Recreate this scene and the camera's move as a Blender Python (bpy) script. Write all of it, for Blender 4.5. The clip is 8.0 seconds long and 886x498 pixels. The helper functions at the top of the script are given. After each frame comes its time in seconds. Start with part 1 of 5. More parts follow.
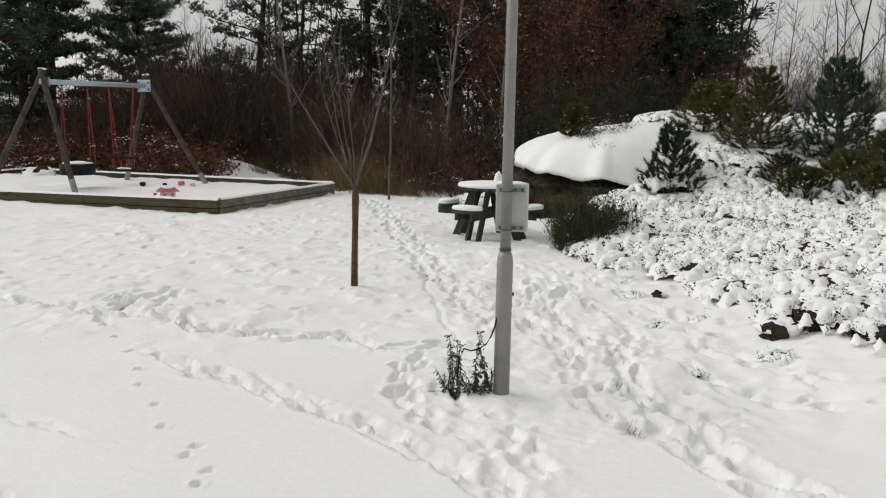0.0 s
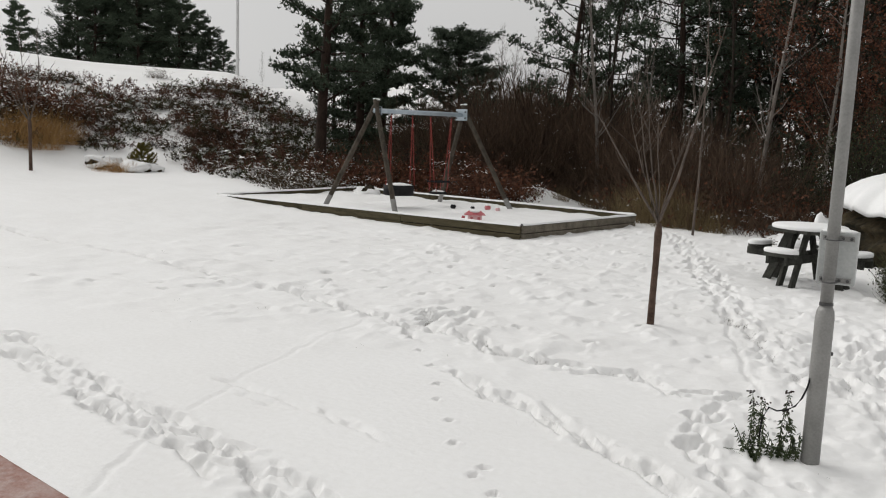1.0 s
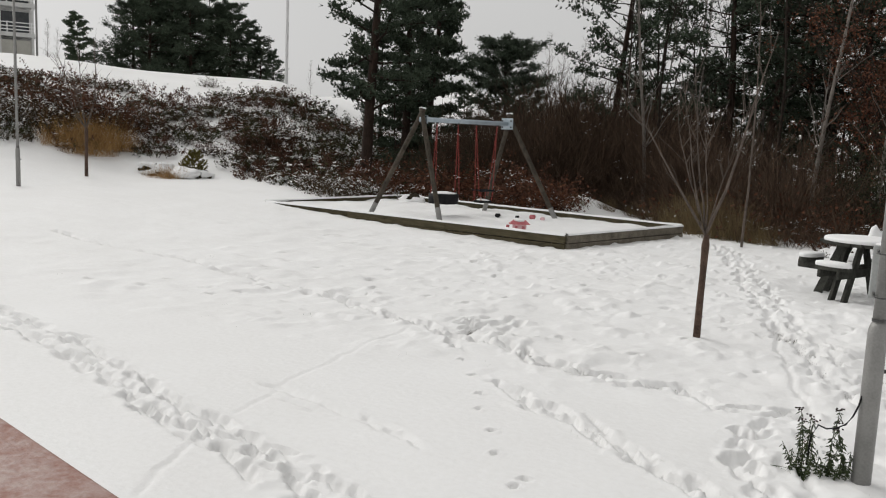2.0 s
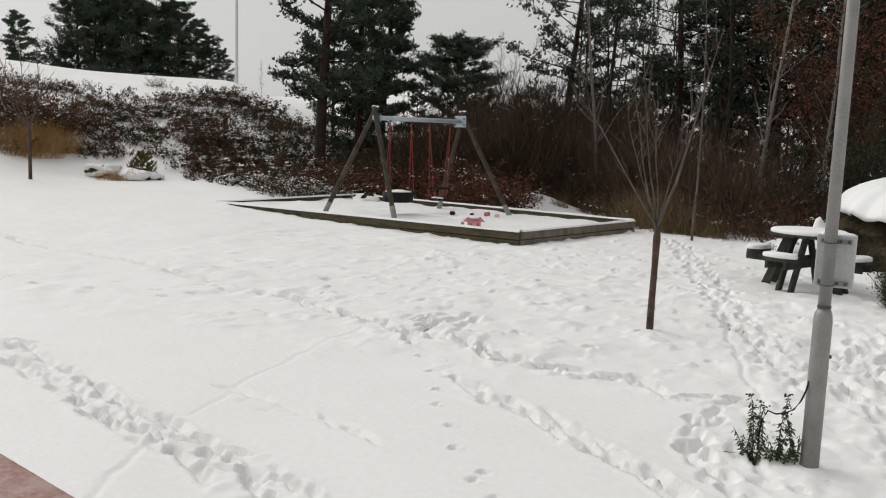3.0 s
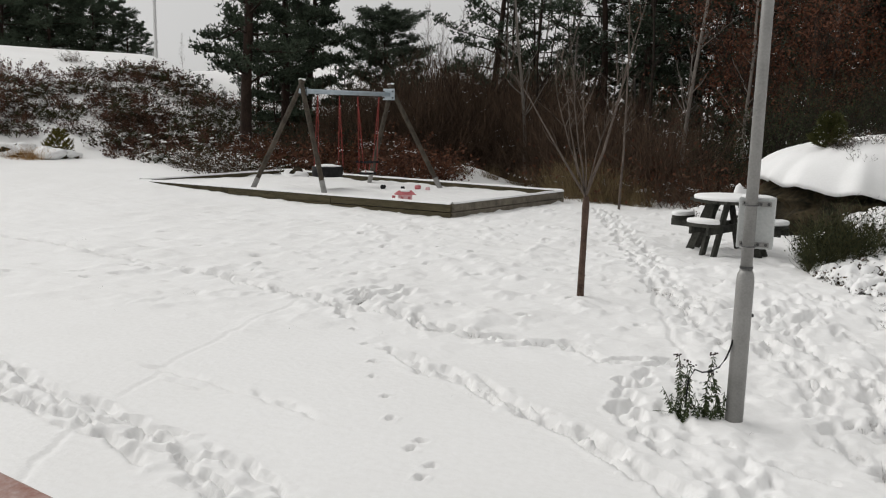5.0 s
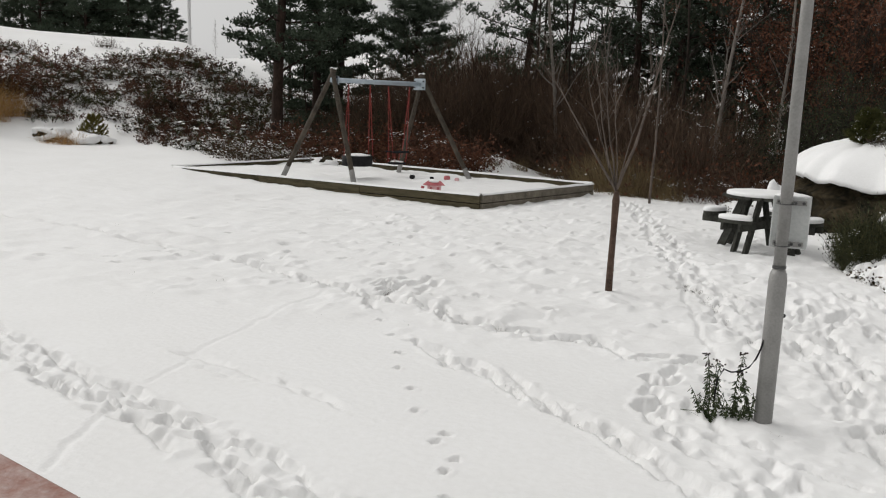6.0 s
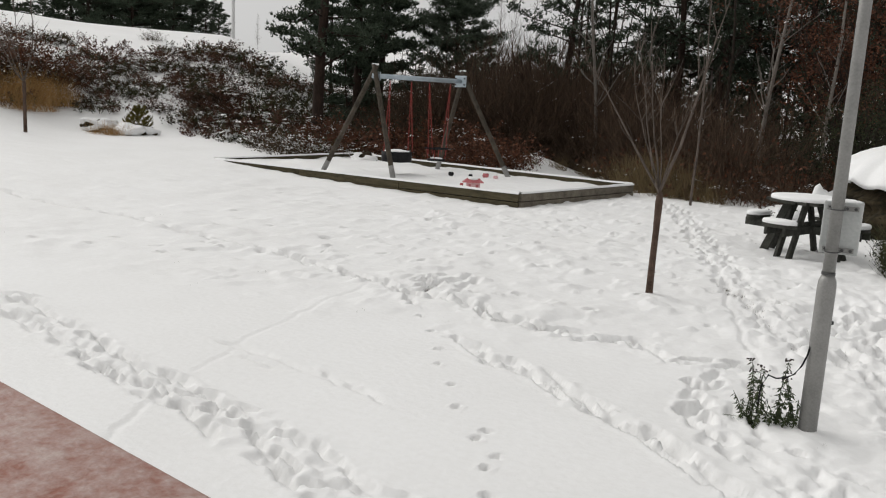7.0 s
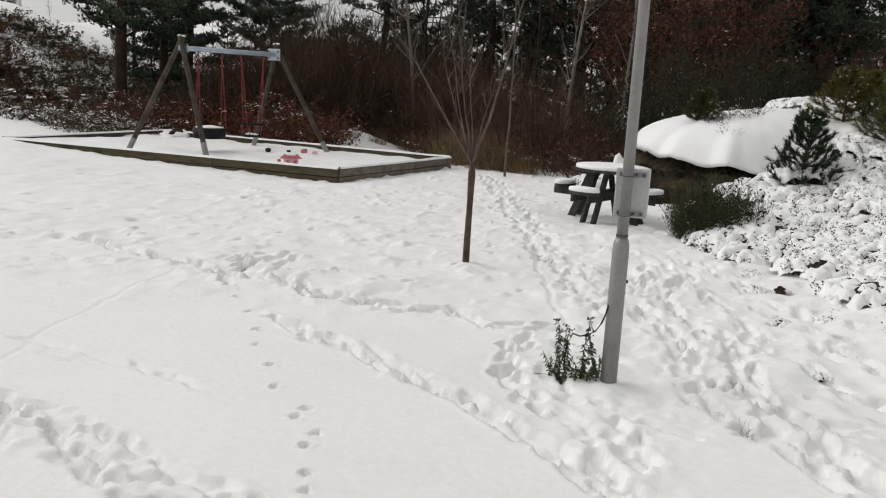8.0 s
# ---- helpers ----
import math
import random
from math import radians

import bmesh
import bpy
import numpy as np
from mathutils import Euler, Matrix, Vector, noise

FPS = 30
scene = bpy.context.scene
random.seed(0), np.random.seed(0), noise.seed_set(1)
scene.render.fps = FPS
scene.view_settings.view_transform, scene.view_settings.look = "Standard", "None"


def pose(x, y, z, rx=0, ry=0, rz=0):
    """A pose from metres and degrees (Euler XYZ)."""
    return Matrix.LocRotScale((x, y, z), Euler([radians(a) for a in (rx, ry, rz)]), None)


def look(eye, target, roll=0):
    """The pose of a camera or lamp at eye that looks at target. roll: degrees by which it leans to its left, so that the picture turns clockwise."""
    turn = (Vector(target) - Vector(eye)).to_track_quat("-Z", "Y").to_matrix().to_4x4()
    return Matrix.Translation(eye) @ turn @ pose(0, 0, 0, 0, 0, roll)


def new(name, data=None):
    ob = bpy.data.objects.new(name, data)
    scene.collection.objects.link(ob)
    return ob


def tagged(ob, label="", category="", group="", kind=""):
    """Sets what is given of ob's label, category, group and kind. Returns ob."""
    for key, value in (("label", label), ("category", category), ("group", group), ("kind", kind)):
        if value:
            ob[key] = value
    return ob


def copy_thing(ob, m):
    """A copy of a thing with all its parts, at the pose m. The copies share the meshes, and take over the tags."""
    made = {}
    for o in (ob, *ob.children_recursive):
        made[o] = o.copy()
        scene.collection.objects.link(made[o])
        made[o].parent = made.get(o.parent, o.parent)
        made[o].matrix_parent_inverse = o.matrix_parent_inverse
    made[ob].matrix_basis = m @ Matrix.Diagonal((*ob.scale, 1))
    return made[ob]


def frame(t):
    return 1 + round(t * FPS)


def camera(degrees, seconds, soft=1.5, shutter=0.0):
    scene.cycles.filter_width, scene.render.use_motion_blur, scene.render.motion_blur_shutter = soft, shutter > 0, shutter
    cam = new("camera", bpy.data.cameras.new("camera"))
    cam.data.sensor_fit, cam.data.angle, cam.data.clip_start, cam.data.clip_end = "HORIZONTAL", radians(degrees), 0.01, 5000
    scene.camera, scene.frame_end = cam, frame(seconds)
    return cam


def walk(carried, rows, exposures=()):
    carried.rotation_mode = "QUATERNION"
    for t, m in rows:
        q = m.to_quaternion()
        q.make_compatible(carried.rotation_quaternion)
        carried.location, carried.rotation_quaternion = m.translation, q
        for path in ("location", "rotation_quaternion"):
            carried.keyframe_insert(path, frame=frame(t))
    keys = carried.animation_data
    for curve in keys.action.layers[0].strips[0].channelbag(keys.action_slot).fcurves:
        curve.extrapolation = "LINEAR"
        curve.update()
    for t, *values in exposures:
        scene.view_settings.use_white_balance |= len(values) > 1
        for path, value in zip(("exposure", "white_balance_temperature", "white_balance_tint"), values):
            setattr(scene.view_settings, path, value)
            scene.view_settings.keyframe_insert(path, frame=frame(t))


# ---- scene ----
cam = camera(57.43, 8.0, soft=1.15)
ROWS = [
    (0.0, 0.026, -0.010, 1.625, 0.28, -9.40, -0.96),
    (0.2, 0.014, -0.007, 1.628, 6.17, -9.25, -1.30),
    (0.5, 0.010, -0.003, 1.643, 13.57, -8.89, -1.65),
    (1.0, -0.001, 0.013, 1.661, 21.43, -8.01, -2.12),
    (1.5, 0.004, 0.000, 1.673, 24.48, -7.69, -2.47),
    (1.7, 0.005, 0.000, 1.673, 24.86, -7.62, -2.45),
    (2.8, 0.011, 0.010, 1.652, 22.26, -7.40, -1.98),
    (3.0, 0.010, 0.005, 1.650, 21.38, -7.50, -1.86),
    (3.5, 0.002, 0.001, 1.642, 19.05, -7.43, -1.63),
    (4.0, 0.006, 0.004, 1.634, 17.52, -7.86, -1.33),
    (4.5, 0.002, -0.004, 1.627, 16.53, -8.48, -1.27),
    (4.7, 0.000, 0.000, 1.625, 16.32, -8.79, -1.24),
    (5.8, 0.010, 0.034, 1.630, 17.80, -9.82, -1.66),
    (6.0, -0.005, 0.023, 1.642, 18.51, -9.94, -1.92),
    (6.5, -0.031, 0.009, 1.644, 20.18, -10.12, -2.38),
    (7.0, -0.049, -0.013, 1.644, 21.16, -10.26, -2.86),
    (7.5, -0.031, -0.002, 1.645, 19.28, -10.64, -2.84),
    (7.8, -0.011, 0.006, 1.632, 13.97, -10.97, -2.78),
    (8.0, 0.013, 0.011, 1.638, 8.65, -11.37, -2.88),
]
walk(cam, [(t, pose(x, y, z, 90 + pitch, roll, yaw)) for t, x, y, z, yaw, pitch, roll in ROWS])

# ---- overcast winter daylight ----
scene.view_settings.exposure = -0.08
world = bpy.data.worlds.new("overcast_sky")
scene.world = world
world.use_nodes = True
wn, wl = world.node_tree.nodes, world.node_tree.links
sky = wn.new("ShaderNodeTexSky")
sky.sky_type = "NISHITA"
sky.sun_disc = False
sky.sun_elevation, sky.sun_rotation = radians(38), radians(-76)
sky.air_density, sky.dust_density, sky.ozone_density = 1.0, 4.0, 1.0
grey = wn.new("ShaderNodeHueSaturation")
grey.inputs["Saturation"].default_value = 0.06
cloud = wn.new("ShaderNodeMix")
cloud.data_type = "RGBA"
cloud.inputs["Factor"].default_value = 0.75
cloud.inputs["B"].default_value = (6.6, 6.56, 6.48, 1)
wl.new(sky.outputs["Color"], grey.inputs["Color"])
wl.new(grey.outputs["Color"], cloud.inputs["A"])
wl.new(cloud.outputs["Result"], wn["Background"].inputs["Color"])
wn["Background"].inputs["Strength"].default_value = 0.10
sun = new("sun", bpy.data.lights.new("sun", "SUN"))
sun.data.energy, sun.data.angle, sun.data.color = 1.5, radians(50), (1.0, 0.98, 0.945)
sun.matrix_world = look((-24, 12, 19), (0, 6, 0))


# ---- materials ----
def mat(name, dark, light, scale=8.0, rough=0.8, metal=0.0, bump=0.3, fine=60.0, per_object=0.0, stretch=(1, 1, 1), bump_distance=0.01):
    """Two scales of colour variation and a fine relief, in metres of the object."""
    m = bpy.data.materials.new(name)
    m.use_nodes = True
    n, l = m.node_tree.nodes, m.node_tree.links
    b = n["Principled BSDF"]
    b.inputs["Roughness"].default_value, b.inputs["Metallic"].default_value = rough, metal
    b.inputs["Specular IOR Level"].default_value = 0.2 if rough >= 0.8 else 0.5
    tc, mp = n.new("ShaderNodeTexCoord"), n.new("ShaderNodeMapping")
    mp.inputs["Scale"].default_value = stretch
    l.new(tc.outputs["Object"], mp.inputs["Vector"])
    a, f = n.new("ShaderNodeTexNoise"), n.new("ShaderNodeTexNoise")
    a.inputs["Scale"].default_value, a.inputs["Detail"].default_value = scale, 5
    f.inputs["Scale"].default_value, f.inputs["Detail"].default_value = fine, 4
    l.new(mp.outputs["Vector"], a.inputs["Vector"])
    l.new(mp.outputs["Vector"], f.inputs["Vector"])
    mix = n.new("ShaderNodeMath")
    mix.operation = "MULTIPLY_ADD"
    mix.inputs[1].default_value = 0.45
    l.new(f.outputs["Fac"], mix.inputs[0])
    sc = n.new("ShaderNodeMath")
    sc.operation = "MULTIPLY"
    sc.inputs[1].default_value = 0.6
    l.new(a.outputs["Fac"], sc.inputs[0])
    l.new(sc.outputs[0], mix.inputs[2])
    last = mix.outputs[0]
    if per_object:
        oi, ad = n.new("ShaderNodeObjectInfo"), n.new("ShaderNodeMath")
        ad.operation = "MULTIPLY_ADD"
        ad.inputs[1].default_value = per_object
        l.new(oi.outputs["Random"], ad.inputs[0])
        l.new(last, ad.inputs[2])
        last = ad.outputs[0]
    ramp = n.new("ShaderNodeValToRGB")
    ramp.color_ramp.elements[0].position, ramp.color_ramp.elements[0].color = 0.36, (*dark, 1)
    ramp.color_ramp.elements[1].position, ramp.color_ramp.elements[1].color = 0.68 + per_object * 0.5, (*light, 1)
    l.new(last, ramp.inputs["Fac"])
    l.new(ramp.outputs["Color"], b.inputs["Base Color"])
    if bump:
        bp = n.new("ShaderNodeBump")
        bp.inputs["Strength"].default_value, bp.inputs["Distance"].default_value = bump, bump_distance
        l.new(mix.outputs[0], bp.inputs["Height"])
        l.new(bp.outputs["Normal"], b.inputs["Normal"])
    return m


def island_mat(name, colours, rough=0.7):
    """Leaves, twigs and needles: every loose piece takes its own colour."""
    m = bpy.data.materials.new(name)
    m.use_nodes = True
    n, l = m.node_tree.nodes, m.node_tree.links
    b = n["Principled BSDF"]
    b.inputs["Roughness"].default_value, b.inputs["Specular IOR Level"].default_value = rough, 0.2
    g, ramp = n.new("ShaderNodeNewGeometry"), n.new("ShaderNodeValToRGB")
    els = ramp.color_ramp.elements
    while len(els) < len(colours):
        els.new(0.5)
    for i, c in enumerate(colours):
        els[i].position, els[i].color = i / (len(colours) - 1), (*c, 1)
    l.new(g.outputs["Random Per Island"], ramp.inputs["Fac"])
    l.new(ramp.outputs["Color"], b.inputs["Base Color"])
    return m


SNOW = mat("snow", (0.80, 0.795, 0.785), (0.86, 0.858, 0.853), 0.7, 0.75, 0, 0.5, 22, bump_distance=0.02)
SNOW_CAP = mat("settled_snow", (0.82, 0.82, 0.815), (0.88, 0.88, 0.88), 3, 0.7, 0, 0.4, 40)
TIMBER = mat("weathered_timber", (0.022, 0.020, 0.010), (0.11, 0.093, 0.056), 5, 0.85, 0, 0.6, 40, 0.10, (1, 1, 5))
TIMBER_GREY = mat("grey_timber", (0.065, 0.058, 0.044), (0.22, 0.195, 0.155), 6, 0.85, 0, 0.5, 50, 0.1)
SWING_WOOD = mat("swing_post_wood", (0.026, 0.022, 0.017), (0.092, 0.077, 0.060), 7, 0.8, 0, 0.5, 45)
TABLE_WOOD = mat("dark_picnic_wood", (0.014, 0.015, 0.013), (0.07, 0.07, 0.06), 6, 0.85, 0, 0.5, 45, 0.08)
GALV = mat("galvanised_steel", (0.205, 0.203, 0.195), (0.295, 0.29, 0.28), 6, 0.5, 0.35, 0.12, 90)
STEEL_BLUE = mat("blue_grey_steel", (0.30, 0.36, 0.41), (0.46, 0.52, 0.56), 8, 0.45, 0.4, 0.1, 70)
BOX_PAINT = mat("pale_grey_enamel", (0.36, 0.375, 0.37), (0.48, 0.49, 0.48), 5, 0.45, 0.0, 0.05, 80)
BLACK = mat("black_rubber", (0.007, 0.007, 0.008), (0.022, 0.022, 0.023), 12, 0.7, 0, 0.3, 60)
BLACK.node_tree.nodes["Principled BSDF"].inputs["Specular IOR Level"].default_value = 0.15
DARK_METAL = mat("dark_band", (0.04, 0.04, 0.04), (0.10, 0.10, 0.10), 20, 0.5, 0.5, 0.1, 80)
RED_ROPE = mat("red_chain", (0.20, 0.02, 0.016), (0.34, 0.045, 0.035), 30, 0.6, 0, 0.2, 80)
TOY_RED = mat("red_plastic", (0.40, 0.08, 0.09), (0.54, 0.17, 0.18), 20, 0.4, 0, 0.05, 60)
TOY_PINK = mat("pink_plastic", (0.62, 0.34, 0.36), (0.76, 0.52, 0.52), 20, 0.45, 0, 0.05, 60)
SILL = mat("mottled_red_stone", (0.27, 0.10, 0.065), (0.47, 0.36, 0.33), 22, 0.6, 0, 0.4, 110)
ROCK = mat("mossy_rock", (0.003, 0.004, 0.002), (0.060, 0.045, 0.024), 3.2, 0.9, 0, 1.0, 13, bump_distance=0.05)
BARK_PINE = mat("pine_bark", (0.014, 0.010, 0.008), (0.056, 0.036, 0.027), 7, 0.9, 0, 0.9, 40, 0, (1, 1, 0.35), 0.03)
BARK_GREY = mat("grey_bark", (0.09, 0.08, 0.07), (0.24, 0.215, 0.19), 7, 0.9, 0, 0.5, 50, 0.12)
BARK_YOUNG = mat("brown_young_bark", (0.040, 0.025, 0.018), (0.125, 0.083, 0.064), 12, 0.8, 0, 0.5, 80)
BARK_DARK = mat("dark_wet_bark", (0.014, 0.011, 0.009), (0.050, 0.038, 0.030), 7, 0.9, 0, 0.4, 50, 0.1)
NEEDLE = island_mat("pine_needles", [(0.023, 0.034, 0.021), (0.046, 0.065, 0.042), (0.080, 0.104, 0.070), (0.036, 0.050, 0.031)])
NEEDLE_YOUNG = island_mat("young_pine_needles", [(0.020, 0.034, 0.020), (0.040, 0.062, 0.036), (0.070, 0.090, 0.056), (0.028, 0.044, 0.024)])
NEEDLE_OLIVE = island_mat("olive_needles", [(0.035, 0.040, 0.012), (0.075, 0.08, 0.024), (0.12, 0.115, 0.04)])
NEEDLE_YELLOW = island_mat("yellow_green_needles", [(0.07, 0.065, 0.018), (0.14, 0.12, 0.03), (0.20, 0.17, 0.05)])
TWIG = island_mat("brown_twigs", [(0.030, 0.018, 0.012), (0.070, 0.044, 0.029), (0.125, 0.084, 0.057), (0.045, 0.029, 0.018)], 0.85)
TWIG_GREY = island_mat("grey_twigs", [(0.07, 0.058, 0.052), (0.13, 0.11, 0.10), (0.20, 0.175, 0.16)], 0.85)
HEATHER = island_mat("heather_sprigs", [(0.018, 0.014, 0.010), (0.050, 0.036, 0.022), (0.072, 0.058, 0.034), (0.10, 0.056, 0.036)], 0.85)
HEATHER_RED = island_mat("red_brown_heather", [(0.045, 0.022, 0.015), (0.095, 0.044, 0.029), (0.14, 0.073, 0.048)], 0.85)
HEATHER_GREEN = island_mat("olive_heather", [(0.022, 0.024, 0.011), (0.05, 0.055, 0.024), (0.085, 0.08, 0.035)], 0.85)
DEEP_GREEN = island_mat("deep_green_leaves", [(0.010, 0.013, 0.006), (0.022, 0.028, 0.012), (0.042, 0.048, 0.020)], 0.85)
BARK_LIMB = mat("grey_brown_limb_bark", (0.06, 0.048, 0.04), (0.16, 0.13, 0.11), 9, 0.85, 0, 0.4, 60)
# dense heather under snow, its colour darkened for the shade between the mounds
SHADED_HEATHER = mat("shaded_heather_mass", (0.010, 0.008, 0.006), (0.060, 0.045, 0.030), 40, 0.95, 0, 1.0, 130, bump_distance=0.03)
LEAF_RED = island_mat("withered_red_leaves", [(0.040, 0.016, 0.009), (0.085, 0.032, 0.017), (0.15, 0.060, 0.031), (0.060, 0.025, 0.014)], 0.75)
LEAF_GREEN = island_mat("dark_green_leaves", [(0.022, 0.033, 0.014), (0.045, 0.062, 0.026), (0.08, 0.095, 0.045)], 0.65)
DRY_GRASS = island_mat("dry_straw", [(0.20, 0.11, 0.04), (0.33, 0.19, 0.075), (0.46, 0.30, 0.13)], 0.85)
DULL_GRASS = island_mat("dull_grass", [(0.10, 0.07, 0.035), (0.20, 0.145, 0.075), (0.14, 0.11, 0.055)], 0.85)
WALL_WHITE = mat("pale_cladding", (0.50, 0.50, 0.49), (0.62, 0.62, 0.61), 2, 0.7, 0, 0.1, 30)
PANEL = mat("beige_panel", (0.34, 0.33, 0.29), (0.44, 0.43, 0.39), 2, 0.6, 0, 0.05, 30)
GLASS = mat("dark_window_glass", (0.02, 0.024, 0.028), (0.05, 0.055, 0.06), 1, 0.08, 0, 0.0, 5)
FLAG_WHITE = mat("white_flagpole_paint", (0.70, 0.70, 0.70), (0.78, 0.78, 0.78), 3, 0.4, 0, 0.05, 30)


# ---- mesh helpers ----
class Shape:
    """Collects vertices and faces of one mesh."""

    def __init__(self):
        self.v, self.f = [], []

    def add(self, verts, faces):
        k = len(self.v)
        self.v.extend(verts)
        self.f.extend(tuple(i + k for i in f) for f in faces)

    def tube(self, path, radii, sides=6, cap=True):
        k, n = len(self.v), len(path)
        for i in range(n):
            p = Vector(path[i])
            d = (Vector(path[min(i + 1, n - 1)]) - Vector(path[max(i - 1, 0)])).normalized()
            a = d.orthogonal().normalized() if abs(d.z) < 0.9 else Vector((1, 0, 0)).cross(d).normalized()
            b = d.cross(a)
            for j in range(sides):
                w = 2 * math.pi * j / sides
                self.v.append(tuple(p + (a * math.cos(w) + b * math.sin(w)) * radii[i]))
        for i in range(n - 1):
            for j in range(sides):
                j2 = (j + 1) % sides
                self.f.append((k + i * sides + j, k + i * sides + j2, k + (i + 1) * sides + j2, k + (i + 1) * sides + j))
        if cap:
            self.f.append(tuple(k + j for j in reversed(range(sides))))
            self.f.append(tuple(k + (n - 1) * sides + j for j in range(sides)))

    def strip(self, path, width, rng):
        """A thin flat-sided twig, tapering to its tip."""
        k, n = len(self.v), len(path)
        side = Vector((rng.uniform(-1, 1), rng.uniform(-1, 1), rng.uniform(-0.3, 0.3))).normalized()
        for i, p in enumerate(path):
            w = width * (1 - 0.75 * i / (n - 1)) / 2
            self.v.append(tuple(Vector(p) + side * w))
            self.v.append(tuple(Vector(p) - side * w))
        for i in range(n - 1):
            self.f.append((k + 2 * i, k + 2 * i + 1, k + 2 * i + 3, k + 2 * i + 2))

    def box(self, size, m, bevel=0.0):
        bm = bmesh.new()
        bmesh.ops.create_cube(bm, size=1, matrix=Matrix.Diagonal((*size, 1)))
        if bevel:
            bmesh.ops.bevel(bm, geom=bm.edges[:], offset=bevel, segments=2, affect="EDGES", profile=0.5)
        bm.transform(m)
        bm.verts.index_update()
        self.add([tuple(v.co) for v in bm.verts], [tuple(v.index for v in f.verts) for f in bm.faces])
        bm.free()

    def mesh(self, name, material, smooth=False):
        me = bpy.data.meshes.new(name)
        me.from_pydata(self.v, [], self.f)
        me.materials.append(material)
        if smooth:
            me.polygons.foreach_set("use_smooth", [True] * len(me.polygons))
        me.update()
        return me


def part(name, shape, material, parent=None, label="", smooth=False):
    ob = new(name, shape.mesh(name, material, smooth) if isinstance(shape, Shape) else shape)
    ob.parent = parent
    return tagged(ob, label)


def thing(name, m, label, category, group="", kind=""):
    ob = new(name)
    ob.matrix_world = m
    return tagged(ob, label, category, group, kind)


def lump(shape, centre, radii, rng, seg=10, rings=6, rough=0.12, flat=False):
    """An uneven rounded lump; with flat its underside is level."""
    k = len(shape.v)
    off = Vector((rng.uniform(0, 50), rng.uniform(0, 50), rng.uniform(0, 50)))
    for i in range(rings + 1):
        a = math.pi * i / rings
        for j in range(seg):
            b = 2 * math.pi * j / seg
            d = Vector((math.sin(a) * math.cos(b), math.sin(a) * math.sin(b), math.cos(a)))
            r = 1 + rough * 2 * noise.noise(d * 1.7 + off)
            z = d.z * radii[2] * r
            if flat and z < 0:
                z *= 0.25
            shape.v.append((centre[0] + d.x * radii[0] * r, centre[1] + d.y * radii[1] * r, centre[2] + z))
    for i in range(rings):
        for j in range(seg):
            j2 = (j + 1) % seg
            shape.f.append((k + i * seg + j, k + (i + 1) * seg + j, k + (i + 1) * seg + j2, k + i * seg + j2))


# ---- the lie of the land ----
def value_noise(x, y, seed=0):
    xi, yi = np.floor(x).astype(np.int64), np.floor(y).astype(np.int64)
    xf, yf = x - xi, y - yi
    u, v = xf * xf * (3 - 2 * xf), yf * yf * (3 - 2 * yf)

    def h(a, b):
        n = (a * 73856093) ^ (b * 19349663) ^ (seed * 83492791)
        n = ((n & 0x7FFFFFFF) ^ ((n & 0x7FFFFFFF) >> 16)) * 73244475 & 0x7FFFFFFF
        n = (n ^ (n >> 16)) * 73244475 & 0x7FFFFFFF
        return ((n ^ (n >> 16)) & 0xFFFF) / 65535.0

    return (h(xi, yi) * (1 - u) + h(xi + 1, yi) * u) * (1 - v) + (h(xi, yi + 1) * (1 - u) + h(xi + 1, yi + 1) * u) * v


def fbm(x, y, octaves=3, seed=0):
    t, a = 0.0, 0.5
    for o in range(octaves):
        t = t + a * (value_noise(x * 2 ** o, y * 2 ** o, seed + o) - 0.5)
        a *= 0.5
    return t


def step(a, b, x):
    u = np.clip((x - a) / (b - a), 0, 1)
    return u * u * (3 - 2 * u)


def height(x, y):
    """The snow's surface, without its small marks."""
    x, y = np.asarray(x, float), np.asarray(y, float)
    d = np.hypot(x, y)
    az = np.degrees(np.arctan2(-x, y))
    hill = np.interp(d, [0, 13, 24, 28, 33, 42, 60, 120], [0, 0, 0.42, 1.6, 2.95, 4.55, 4.6, 6])
    hill_w = np.interp(az, [-180, -120, -90, 18, 24, 29, 32, 36, 48, 60, 110, 150, 180], [0, 0, 0, 0, 0.12, 0.42, 0.66, 0.95, 0.98, 0.88, 0.6, 0, 0])
    near_rise = 0.5 * step(44, 54, az) * step(20, 25, d) * step(120, 80, az)
    wood = np.interp(d, [0, 19, 28, 45, 75, 130, 400], [0, 0, -0.5, 0.9, 6.0, 10, 14]) * step(-23, -13, az) * (1 - hill_w)
    bank = np.clip(x - 1.9, 0, None)
    bank = 0.19 * (np.sqrt(bank * bank + 0.09) - 0.3) * step(0, 3.5, y)
    bank = np.minimum(bank, 1.3) + 1.2 * step(10.2, 15.2, y) * step(1.9, 3.4, x)
    bank = np.minimum(bank, 1.45 + 0.3 * np.tanh(np.maximum(bank - 1.45, 0) / 0.3))
    bank = bank * (1 - 0.92 * step(18, 30, d))
    knoll = 0.55 * np.exp(-(((az - 14.9) / 2.9) ** 2)) * np.exp(-(((d - 23.2) / 2.2) ** 2))
    return knoll + hill * hill_w + near_rise + wood + bank + 0.05 * fbm(x * 0.5, y * 0.5, 2, 3)


def ground_z(x, y):
    return float(height(np.array([x]), np.array([y]))[0])


def spot(x, y, sink=0.0, turn=0.0, size=1.0):
    return pose(x, y, ground_z(x, y) - sink, 0, 0, turn) @ Matrix.Diagonal((size, size, size, 1))


def polar(az, d):
    return (-math.sin(radians(az)) * d, math.cos(radians(az)) * d)


PIT = {"f": (-3.62, 12.95), "r": (-2.27, 16.38), "b": (-9.87, 18.88), "l": (-10.83, 14.5)}


